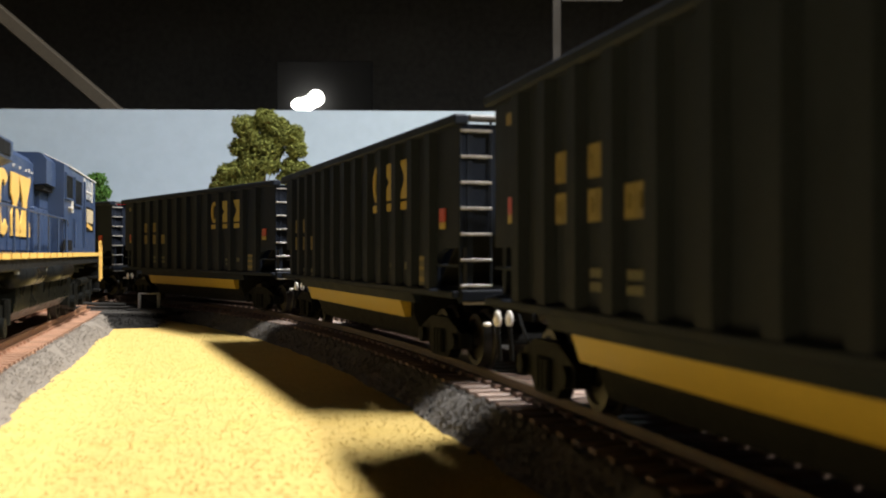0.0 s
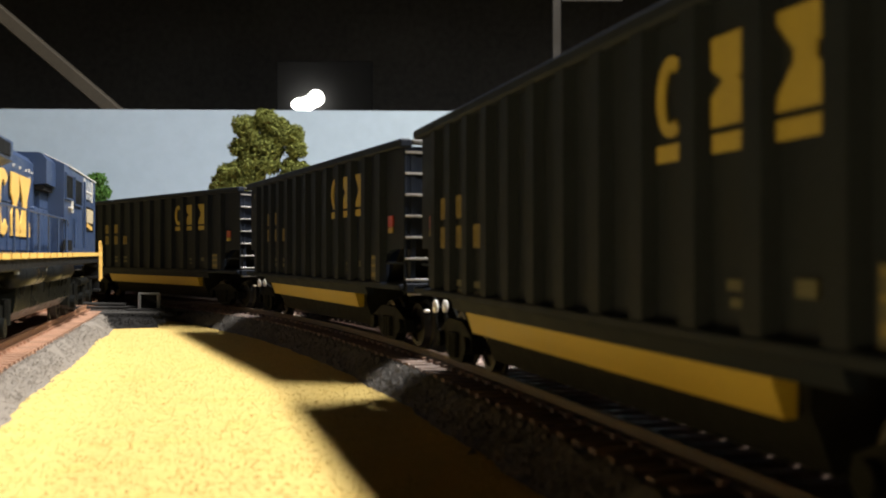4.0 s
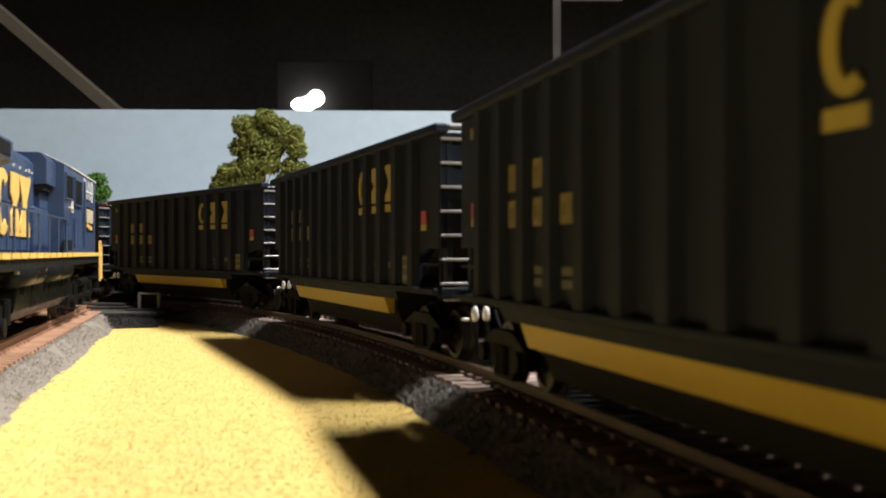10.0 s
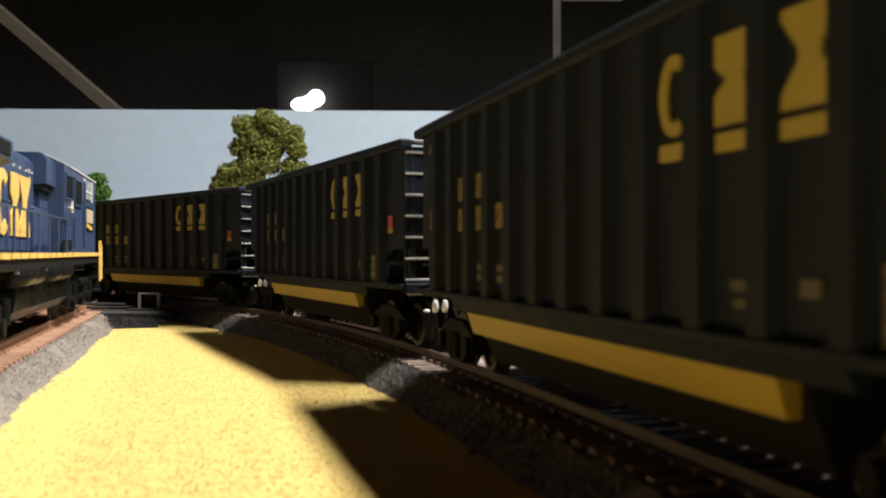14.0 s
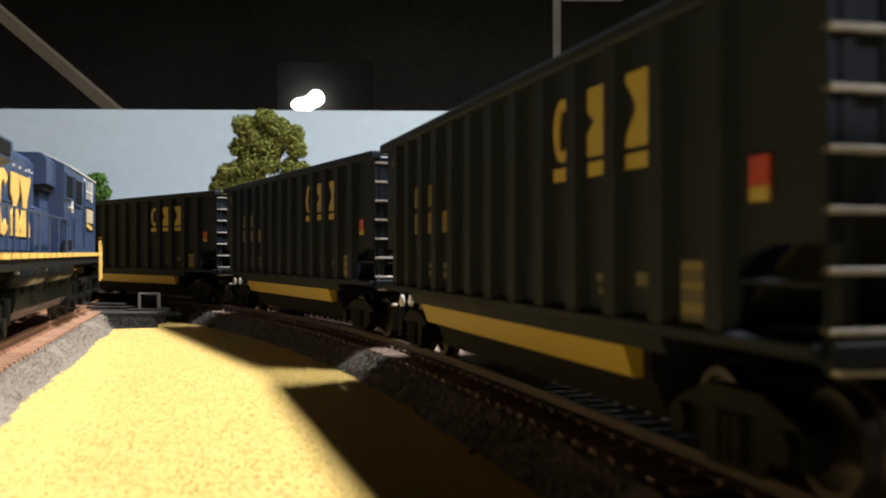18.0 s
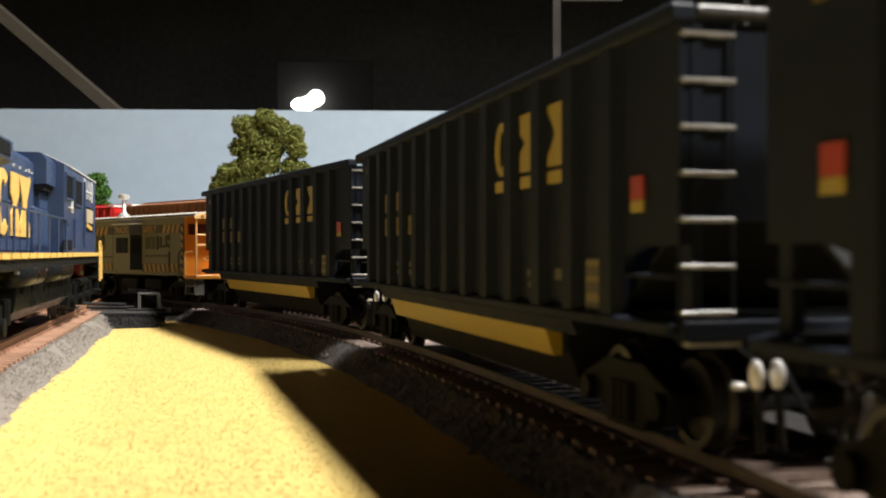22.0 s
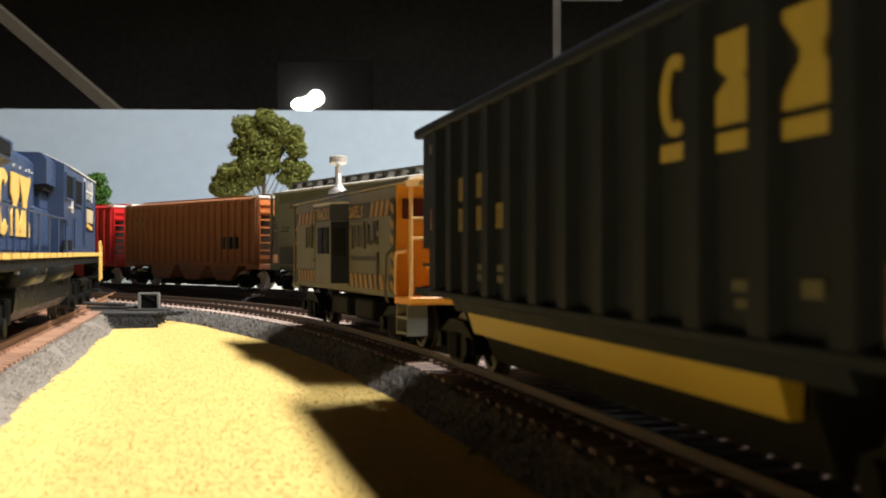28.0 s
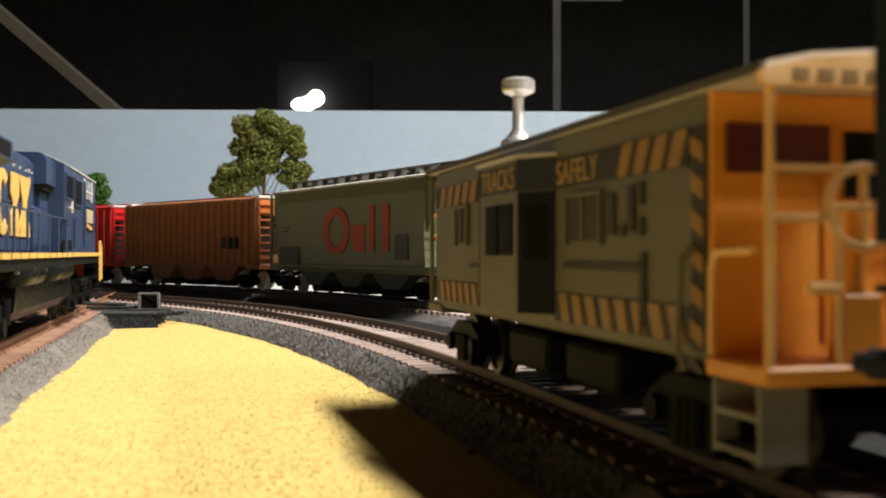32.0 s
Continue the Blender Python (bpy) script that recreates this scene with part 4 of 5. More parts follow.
        slabs("dark_stencil", SMOKE, cab, "dark faded block", y, t, [(-0.0360, -0.0112, 0.0200, 0.0209), (-0.0366, -0.0352, 0.0130, 0.0222), (0.0240, 0.0360, 0.0195, 0.0202), (-0.0282, -0.0256, 0.0242, 0.0290), (-0.0312, -0.0290, 0.0240, 0.0252), (-0.0336, -0.0320, 0.0244, 0.0297), (-0.0362, -0.0342, 0.0274, 0.0298), (-0.0362, -0.0346, 0.0240, 0.0260)])
        bm = bmesh.new()
        wire(bm, [(b0 + 0.0030, y + side * 0.0008, 0.0105), (b0 + 0.0036, y + side * 0.0014, 0.0125), (b0 + 0.0028, y + side * 0.0014, 0.0215), (b0 + 0.0022, y + side * 0.0002, 0.0228)], 0.00035)
        part("hand_grab", bm, OLIVE, cab)
    sx, sy = 0.0240, 0.0115
    bm = bmesh.new()
    turned_up(bm, sx, sy, ((0.0392, 0.0030), (0.0404, 0.0029), (0.0410, 0.0020), (0.0424, 0.0010), (0.0486, 0.0009)))
    stack = part("chimney", bm, STACK, cab, "silvery smoke chimney", smooth=True)
    bm = bmesh.new()
    turned_up(bm, sx, sy, ((0.0479, 0.0012), (0.0484, 0.0024), (0.0487, 0.0027), (0.0504, 0.0027), (0.0507, 0.0022)))
    part("chimney_cap", bm, STACK, stack, "silvery round cap")
    bm = bmesh.new()
    box(bm, -0.047, 0.052, -0.0025, 0.0025, 0.0085, 0.0116)
    part("centre_sill", bm, UNDER, cab)
    for x in (-0.014, 0.012):
        bm = bmesh.new()
        box(bm, x - 0.009, x + 0.009, -0.0140, 0.0140, 0.0045, 0.0100, 0.0006)
        part("underfloor_box", bm, UNDER, cab)
    return cab


CABOOSE = bay_caboose()


# ---- parked covered hoppers on the back track ----
def hopper_car(label, paint, roofpaint, half, ribs, height, walkway, mark, bright=None):
    h = thing("covered_hopper", label, "train car", "parked hoppers")
    zt = height
    if ribs:
        side = [(-0.0165, 0.0150), (-0.0165, zt), (0.0165, zt), (0.0165, 0.0150)]
    else:
        side = [(-0.0140, 0.0120), (-0.0168, 0.0160), (-0.0175, 0.030), (-0.0170, zt - 0.006), (-0.0150, zt), (0.0150, zt), (0.0170, zt - 0.006), (0.0175, 0.030), (0.0168, 0.0160), (0.0140, 0.0120)]
    bm = bmesh.new()
    prism(bm, side, "x", -half + 0.011, half - 0.011)
    part("body", bm, paint, h)
    bm = bmesh.new()
    r = 0.0172 if ribs else 0.0156
    prism(bm, [(-r, zt - 0.0003), (-r, zt + 0.0007), (-0.006, zt + 0.0026), (0.006, zt + 0.0026), (r, zt + 0.0007), (r, zt - 0.0003)], "x", -half + 0.001, half - 0.001)
    part("roof", bm, roofpaint, h, "light-catching roof")
    for d in (-1, 1):
        bm = bmesh.new()
        if ribs:
            prism(bm, [(d * (half - 0.0114), 0.0150), (d * (half - 0.0106), 0.0150), (d * (half - 0.0040), zt - 0.0040), (d * (half - 0.0114), zt - 0.0040)], "y", -0.0150, 0.0150)
            part("slope_sheet", bm, RECESS_SHADE, h, "slope sheet in dark brown, recess shade put into the colour")
            for s_ in (-1, 1):
                x0, x1 = sorted((d * (half - 0.0112), d * (half - 0.0012)))
                bm = bmesh.new()
                box(bm, x0, x1, *sorted((s_ * 0.0155, s_ * 0.0165)), 0.0142, zt)
                part("corner_sheet", bm, paint, h)
            bm = bmesh.new()
            box(bm, *sorted((d * (half - 0.0006), d * (half + 0.0004))), 0.0055, 0.0154, zt - 0.0090, zt - 0.0004, 0.0002)
            part("ladder_head", bm, bright, h, "bright ladder head plate")
            bm = bmesh.new()
            box(bm, *sorted((d * (half - 0.0006), d * (half + 0.0004))), 0.0020, 0.0154, 0.0142, 0.0205, 0.0002)
            part("corner_plate", bm, paint, h)
        else:
            prism(bm, [(d * (half - 0.0112), 0.030), (d * (half - 0.003), zt - 0.010), (d * (half - 0.003), zt), (d * (half - 0.0112), zt)], "y", -0.0158, 0.0158)
            part("end_hood", bm, paint, h)
        bm = bmesh.new()
        box(bm, d * half - 0.0008, d * half + 0.0008, -0.0168, 0.0168, 0.0120, 0.0150, 0.0003)
        box(bm, min(d * half, d * (half - 0.013)), max(d * half, d * (half - 0.013)), -0.0165, 0.0165, 0.0122, 0.0142)
        part("end_sill", bm, paint, h)
        for s_ in (-1, 1):
            bm = bmesh.new()
            y0, y1 = sorted((s_ * 0.0158, s_ * 0.0170))
            box(bm, d * (half - 0.0005) - 0.0007, d * (half - 0.0005) + 0.0007, y0, y1, 0.0142, zt)
            part("corner_post", bm, paint, h)
        coupler(h, d * (half + 0.0006), d)
        bogie(h, d * (half - 0.0170), steel=NICKEL)
        bm = bmesh.new()
        for yy in (0.0160, 0.0075):
            rod(bm, (d * (half + 0.0008), yy, 0.0120), (d * (half + 0.0008), yy, zt), 0.0004)
        lad = part("end_ladder", bm, bright or paint, h)
        bm = bmesh.new()
        box(bm, -0.0004, 0.0007, -0.0043, 0.0043, -0.0004, 0.0004)
        rg = part("rung", bm, bright or paint, lad)
        rg.matrix_basis = Matrix.Translation((d * (half + 0.0010), 0.0117, zt - 0.003))
        for i in range(1, 8):
            share("rung", rg, lad, Matrix.Translation((d * (half + 0.0010), 0.0117, zt - 0.003 - 0.0044 * i)))
    bm = bmesh.new()
    box(bm, -half + 0.004, half - 0.004, -0.0020, 0.0020, 0.0080, 0.0125)
    part("centre_sill", bm, UNDER, h)
    # Dark boxes added to close off the bright ground seen under the car.
    for x0, x1 in ((-half * 0.55, -half * 0.30), (-half * 0.16, half * 0.14), (half * 0.28, half * 0.54)):
        bm = bmesh.new()
        box(bm, x0, x1, -0.0100, 0.0100, 0.0016, 0.0056, 0.0005)
        part("brake_rigging", bm, UNDER, h, "dark box added under the bays to hide bright ground")
    n = 3
    for i in range(n):
        x = (i - 1) * half * 0.46
        bm = bmesh.new()
        w = half * 0.21
        prism(bm, [(x - w, 0.0152), (x + w, 0.0152), (x + w * 0.86, 0.0110), (x + 0.008, 0.0050), (x - 0.008, 0.0050), (x - w * 0.86, 0.0110)], "y", -0.0125, 0.0125)
        part("hopper_bay", bm, paint if ribs else SHADEG, h)
        bm = bmesh.new()
        box(bm, x - 0.0075, x + 0.0075, -0.0110, 0.0110, 0.0045, 0.0060, 0.0003)
        part("outlet_gate", bm, UNDER, h)
    bm = bmesh.new()
    for s_ in (-1, 1):
        y0, y1 = sorted((s_ * 0.0150, s_ * 0.0174))
        box(bm, -half + 0.002, half - 0.002, y0, y1, 0.0140, 0.0158, 0.0003)
    part("side_sill", bm, paint, h)
    if ribs:
        bm = bmesh.new()
        prism(bm, [(-0.0012, 0.0), (-0.0007, 0.0012), (0.0007, 0.0012), (0.0012, 0.0)], "z", 0.0158, zt - 0.0006)
        fr = part("rib", bm, paint, h)
        k = 0
        for s_ in (1, -1):
            for i in range(ribs):
                x = (-half + 0.0020) + (2 * half - 0.0040) * i / (ribs - 1)
                m = Matrix.Translation((x, s_ * 0.0165, 0)) @ Matrix.Rotation(0 if s_ > 0 else math.pi, 4, "Z")
                if k == 0:
                    fr.matrix_basis = m
                else:
                    share("rib", fr, h, m)
                k += 1
    else:
        for z in (zt - 0.0075,):
            bm = bmesh.new()
            box(bm, -half + 0.0112, half - 0.0112, 0.0166, 0.0174, z, z + 0.0007)
            part("side_seam", bm, paint, h)
    if walkway:
        bm = bmesh.new()
        for yy in (0.0035, -0.0035):
            box(bm, -half + 0.001, half - 0.001, yy - 0.0016, yy + 0.0016, zt + 0.0060, zt + 0.0066)
        wk = part("running_board", bm, DKROOF, h, "dark roof running board")
        bm = bmesh.new()
        box(bm, -0.0004, 0.0004, -0.0052, 0.0052, zt + 0.0020, zt + 0.0061)
        sp = part("support", bm, DKROOF, wk)
        cnt = 14
        sp.matrix_basis = Matrix.Translation((-half + 0.004, 0, 0))
        for i in range(1, cnt):
            share("support", sp, wk, Matrix.Translation((-half + 0.004 + (2 * half - 0.008) * i / (cnt - 1), 0, 0)))
        for i in range(6):
            x = -half + 0.018 + i * (2 * half - 0.036) / 5
            bm = bmesh.new()
            box(bm, x - 0.006, x + 0.006, -0.0022, 0.0022, zt + 0.0022, zt + 0.0046, 0.0004)
            part("roof_hatch", bm, SHADEG, wk, "grey-green roof hatch")
    else:
        bm = bmesh.new()
        box(bm, -half + 0.001, half - 0.001, -0.004, 0.004, zt + 0.0030, zt + 0.0036)
        part("running_board", bm, roofpaint, h)
        for d in (-1, 1):
            bm = bmesh.new()
            box(bm, min(d * half, d * (half - 0.0075)), max(d * half, d * (half - 0.0075)), 0.004, 0.016, zt + 0.0008, zt + 0.0022, 0.0002)
            part("end_platform", bm, WHITE, h, "pale roof end platform")
    if mark == "grey":
        y, t = 0.0176, 0.0003
        bm = bmesh.new()
        rings = 20
        cx, cz = 0.0050, 0.0325
        for i in range(rings):
            a, b = math.radians(360 * i / rings), math.radians(360 * (i + 1) / rings)
            q = [(cx + 0.0150 * math.cos(a), cz + 0.0118 * math.sin(a)), (cx + 0.0150 * math.cos(b), cz + 0.0118 * math.sin(b)), (cx + 0.0090 * math.cos(b), cz + 0.0076 * math.sin(b)), (cx + 0.0090 * math.cos(a), cz + 0.0076 * math.sin(a))]
            prism(bm, q, "y", y, y + t)
        part("logo_ring", bm, ORANGE, h, "orange painted ring")
        for nm, boxes in (("logo_block", ((0.0150, 0.0260, 0.0225, 0.0350),)), ("logo_bar", ((0.0070, 0.0110, 0.0225, 0.0440),)), ("logo_post", ((-0.0050, 0.0000, 0.0225, 0.0440),))):
            bm = bmesh.new()
            for a, b, z0, z1 in boxes:
                box(bm, 1.2 * a - 0.0445, 1.2 * b - 0.0445, y, y + t, z0, z1)
            part(nm, bm, ORANGE, h, "orange painted block")
        for a, b, z0, z1 in ((0.0510, 0.0770, 0.0155, 0.0250), (-0.0680, -0.0560, 0.0185, 0.0300), (0.0660, 0.0760, 0.0330, 0.0340), (0.0640, 0.0740, 0.0350, 0.0358)):
            bm = bmesh.new()
            box(bm, a, b, y - 0.0004, y + t, z0, z1)
            part("data_panel", bm, SHADEG, h, "dark faded data panel")
    if mark == "rust":
        for i in range(4):
            bm = bmesh.new()
            box(bm, 0.050 + 0.0042 * i, 0.0530 + 0.0042 * i, 0.0166, 0.0184, 0.0385, 0.0425)
            part("faded_mark", bm, STRIPE, h, "faded pale mark")
        for i in range(3):
            bm = bmesh.new()
            box(bm, -0.060 + 0.006 * i, -0.0565 + 0.006 * i, 0.0166, 0.0184, 0.024, 0.031)
            part("dark_panel", bm, SMOKE, h, "dark stencil panel")
    return h


def park(ob, d):
    x, y, h = back_at(d)
    ob.matrix_world = Matrix.Translation((x, y, RAIL)) @ Matrix.Rotation(h, 4, "Z")


park(hopper_car("grey smooth-sided covered hopper with orange logo and roof walk", GREYC, ROOFM, 0.0925, 0, 0.0548, True, "grey"), 0.008)
park(hopper_car("rust-red ribbed covered hopper parked on the back track", RUST, RUST, 0.0810, 22, 0.0525, False, "rust", RUST_LIT), 0.198)
park(hopper_car("bright red ribbed hopper half hidden behind the locomotive", REDC, REDC, 0.0700, 19, 0.0525, False, "", REDC), 0.366)


# ---- the blue locomotive on the siding ----
def locomotive():
    """Drawn with x along the siding from the origin of its line, y to its left, z above the rails."""
    lo = thing("locomotive", "blue and yellow six-axle diesel locomotive on the siding", "locomotive")
    hw = 0.0112
    rear, cab0, cab1, nose = 0.182, 0.3325, 0.424, 0.436
    # frame, deck and the yellow sill stripe
    bm = bmesh.new()
    box(bm, rear, nose + 0.006, -0.0172, 0.0172, 0.0180, 0.0214, 0.0003)
    part("frame", bm, UNDER, lo, "dark frame and deck")
    for side in (-1, 1):
        y0, y1 = sorted((side * 0.0172, side * 0.0178))
        edges = [rear + 0.0118 * i for i in range(14)]
        for a in edges:
            bm = bmesh.new()
            box(bm, a, a + 0.0098, y0, y1, 0.0207, 0.0220)
            part("sill_stripe", bm, LOCOY, lo, "yellow sill stripe")
        bm = bmesh.new()
        box(bm, rear + 0.0118 * 14, nose + 0.006, y0, y1, 0.0207, 0.0220)
        part("sill_stripe", bm, LOCOY, lo, "yellow sill stripe")
    # long hood with rounded shoulders, doors, and the flared radiator
    bm = bmesh.new()
    prism(bm, [(-hw, 0.0214), (-hw, 0.0464), (-hw + 0.002, 0.0484), (hw - 0.002, 0.0484), (hw, 0.0464), (hw, 0.0214)], "x", rear + 0.004, cab0)
    hood_ = part("long_hood", bm, BLUE, lo)
    bm = bmesh.new()
    prism(bm, [(-hw, 0.0396), (-0.0165, 0.0420), (-0.0165, 0.0462), (-0.012, 0.0474), (0.012, 0.0474), (0.0165, 0.0462), (0.0165, 0.0420), (hw, 0.0396)], "x", rear + 0.004, 0.2495)
    part("radiator", bm, BLUE, hood_)
    bm = bmesh.new()
    for side in (-1, 1):
        y0, y1 = sorted((side * 0.0165, side * 0.0168))
        box(bm, rear + 0.010, 0.245, y0, y1, 0.0427, 0.0456)
    part("radiator_grille", bm, UNDER, hood_, "dark radiator grille")
    for side in (-1, 1):
        y = side * hw
        for i in range(7):
            x = 0.2000 + 0.0182 * i
            bm = bmesh.new()
            y0, y1 = sorted((y, y + side * 0.0003))
            box(bm, x, x + 0.0166, y0, y1, 0.0225, 0.0338, 0.00012)
            part("hood_door", bm, BLUE, hood_)
        bm = bmesh.new()
        y0, y1 = sorted((y, y + side * 0.0004))
        box(bm, rear + 0.006, cab0 - 0.001, y0, y1, 0.0342, 0.0348)
        part("hood_seam", bm, BLUE, hood_)
        bm = bmesh.new()
        for i in range(6):
            x = 0.262 + 0.0095 * i
            box(bm, x, x + 0.0007, *sorted((y, y + side * 0.0004)), 0.0434, 0.0440)
        for x, z in ((0.3050, 0.0415), (0.3050, 0.0435), (0.318, 0.0375)):
            box(bm, x, x + 0.0006, *sorted((y, y + side * 0.0004)), z, z + 0.0009)
        part("lift_lugs", bm, WHITE, hood_, "small pale lugs")
        # emblem blocks
        ye, te = y + side * 0.0004, side * 0.0003
        for shape, a, b in ((crescent, 0.2560, 0.2735), (notched, 0.2750, 0.2865), (hourglass, 0.2870, 0.3045)):
            bm = bmesh.new()
            if shape is crescent:
                crescent(bm, a, b, 0.0261, 0.0417, ye, te, 48, 0 if side < 0 else 180)
            else:
                shape(bm, a, b, 0.0261, 0.0417, ye, te)
            part("emblem_shape", bm, LOCOY, hood_, "large yellow emblem shape")
    bm = bmesh.new()
    for x in (0.262, 0.285, 0.309):
        bm = bmesh.new()
        rod(bm, (x, 0, 0.0480), (x, 0, 0.0496), 0.0055, 20)
        part("roof_fan", bm, BLUE, hood_)
    bm = bmesh.new()
    box(bm, 0.293, 0.300, -0.006, 0.006, 0.0482, 0.0502, 0.0004)
    part("exhaust", bm, UNDER, hood_, "dark exhaust")
    # low cabinets along the walkway
    for side in (-1, 1):
        for a, b in ((0.3060, 0.3145), (0.3150, 0.3235), (0.3240, 0.3324)):
            bm = bmesh.new()
            y0, y1 = sorted((side * hw, side * 0.0126))
            box(bm, a, b, y0, y1, 0.0214, 0.0344, 0.0003)
            part("walkway_cabinet", bm, BLUE, lo)
    # cab
    bm = bmesh.new()
    prism(bm, [(-0.0170, 0.0214), (-0.0170, 0.0482), (-0.0100, 0.0515), (0.0100, 0.0515), (0.0170, 0.0482), (0.0170, 0.0214)], "x", cab0, cab1)
    cabp = part("cab", bm, BLUE, lo)
    bm = bmesh.new()
    prism(bm, [(-0.0173, 0.0486), (-0.0100, 0.0521), (0.0100, 0.0521), (0.0173, 0.0486), (0.0173, 0.0482), (0.0100, 0.0516), (-0.0100, 0.0516), (-0.0173, 0.0482)], "x", cab0 + 0.012, cab1 + 0.001)
    part("cab_roof", bm, WHITE, cabp, "pale cab roof edge")
    for side in (-1, 1):
        y = side * 0.0170
        for a, b, z0, z1 in ((0.3345, 0.3520, 0.0385, 0.0452), (0.3570, 0.3765, 0.0375, 0.0452)):
            bm = bmesh.new()
            box(bm, a, b, *sorted((y, y + side * 0.0002)), z0, z1)
            w = part("cab_window", bm, GLASS, cabp, "dark cab window")
            bm = bmesh.new()
            for q in ((a - 0.0006, a, z0 - 0.0006, z1 + 0.0006), (b, b + 0.0006, z0 - 0.0006, z1 + 0.0006), (a, b, z0 - 0.0006, z0), (a, b, z1, z1 + 0.0006)):
                box(bm, q[0], q[1], *sorted((y, y + side * 0.0005)), q[2], q[3])
            part("window_frame", bm, BLUE, w)
        bm = bmesh.new()
        box(bm, 0.3420, 0.3475, *sorted((y, y + side * 0.0008)), 0.0355, 0.0359)
        box(bm, 0.3475, 0.3480, *sorted((y + side * 0.0002, y + side * 0.0009)), 0.0342, 0.0378)
        part("mirror", bm, WHITE, cabp, "white mirror and arm rest")
        bm = bmesh.new()
        box(bm, 0.3850, 0.4090, *sorted((y, y + side * 0.0003)), 0.0405, 0.0470)
        part("door_window", bm, SKYGLASS, cabp, "door window with a painted pale reflection")
        bm = bmesh.new()
        for q in ((0.3843, 0.3850), (0.4090, 0.4097)):
            box(bm, *q, *sorted((y, y + side * 0.0005)), 0.0400, 0.0475)
        box(bm, 0.3850, 0.4090, *sorted((y, y + side * 0.0005)), 0.0428, 0.0434)
        part("door_frame", bm, WHITE, cabp, "pale door frame")
        bm = bmesh.new()
        box(bm, 0.3890, 0.4150, *sorted((y, y + side * 0.0002)), 0.0295, 0.0380)
        part("front_panel", bm, UNDER, cabp, "dark side panel")
        bm = bmesh.new()
        box(bm, 0.3910, 0.4120, *sorted((y, y + side * 0.0004)), 0.0325, 0.0372)
        part("number_panel", bm, FADED, cabp, "pale number panel")
        bm = bmesh.new()
        for i in range(3):
            box(bm, 0.3920 + 0.006 * i, 0.3968 + 0.006 * i, *sorted((y, y + side * 0.0004)), 0.0308 - 0.0004 * i, 0.0322 - 0.0004 * i)
        part("yellow_marks", bm, LOCOY, cabp, "small yellow marks")
        bm = bmesh.new()
        box(bm, 0.3310, 0.3395, *sorted((y, y + side * 0.0002)), 0.0228, 0.0258)
        box(bm, 0.3420, 0.3505, *sorted((y, y + side * 0.0002)), 0.0228, 0.0258)
        part("vent", bm, UNDER, cabp, "dark vents")
        bm = bmesh.new()
        wire(bm, [(0.3525, y + side * 0.0008, 0.0235), (0.3525, y + side * 0.0008, 0.0325)], 0.0004)
        part("grab_iron", bm, BLUE, cabp)
        bm = bmesh.new()
        wire(bm, [(0.3805, y + side * 0.0008, 0.0235), (0.3805, y + side * 0.0008, 0.0460)], 0.0004)
        part("grab_iron", bm, BLUE, cabp)
    for side in (-1, 1):
        bm = bmesh.new()
        prism(bm, [(side * (hw - 0.001), 0.0408), (side * 0.0146, 0.0412), (side * 0.0146, 0.0480), (side * 0.0132, 0.0496), (side * (hw - 0.001), 0.0496)], "x", 0.3140, cab0)
        box_ = part("filter_box", bm, BLUE, lo, "blue filter box behind the cab")
        bm = bmesh.new()
        box(bm, 0.3145, cab0 - 0.001, *sorted((side * (hw + 0.0002), side * 0.0138)), 0.0394, 0.0409)
        part("intake", bm, UNDER, box_, "dark air intake")
        bm = bmesh.new()
        box(bm, 0.3170, cab0, *sorted((side * hw, side * 0.0124)), 0.0346, 0.0392)
        part("blower_housing", bm, BLUE, box_)
    # nose
    bm = bmesh.new()
    prism(bm, [(cab1, 0.0214), (cab1, 0.0400), (nose - 0.004, 0.0375), (nose, 0.0340), (nose, 0.0214)], "y", -0.0150, 0.0150)
    part("nose", bm, BLUE, lo)
    # step well rails at the front corners
    for side in (-1, 1):
        bm = bmesh.new()
        y = side * 0.0176
        wire(bm, [(nose + 0.0062, y, 0.0115), (nose + 0.0062, y, 0.0245), (nose + 0.0020, y, 0.0262)], 0.0004)
        wire(bm, [(nose - 0.0010, y, 0.0110), (nose - 0.0010, y, 0.0262), (nose + 0.0020, y, 0.0262)], 0.00045)
        part("step_rail", bm, LOCOY, lo, "yellow step rail")
        bm = bmesh.new()
        for z in (0.0070, 0.0120, 0.0165):
            box(bm, nose - 0.002, nose + 0.0065, *sorted((side * 0.0120, side * 0.0174)), z, z + 0.0008)
        box(bm, nose + 0.0058, nose + 0.0066, *sorted((side * 0.0110, side * 0.0168)), 0.0065, 0.0182)
        part("front_steps", bm, UNDER, lo, "dark front steps")
    # walkway handrail on its stanchions
    for side in (-1, 1):
        y = side * 0.0174
        bm = bmesh.new()
        wire(bm, [(rear + 0.006, y, 0.0319), (cab0 + 0.004, y, 0.0319), (cab0 + 0.006, y, 0.0300)], 0.00028)
        rail = part("handrail", bm, BLUE, lo)
        for i in range(9):
            x = rear + 0.010 + 0.0178 * i
            bm = bmesh.new()
            rod(bm, (x, y, 0.0214), (x, y, 0.0319), 0.0003)
            part("stanchion", bm, BLUE, rail)
    # fuel tank, air reservoirs, red valve
    bm = bmesh.new()
    prism(bm, [(-0.0158, 0.0142), (-0.0152, 0.0085), (-0.0120, 0.0056), (0.0120, 0.0056), (0.0152, 0.0085), (0.0158, 0.0142)], "x", 0.2580, 0.3600)
    part("fuel_tank", bm, TANK, lo, "glossy dark fuel tank")
    for side in (-1, 1):
        for a, b in ((0.256, 0.292), (0.300, 0.352)):
            bm = bmesh.new()
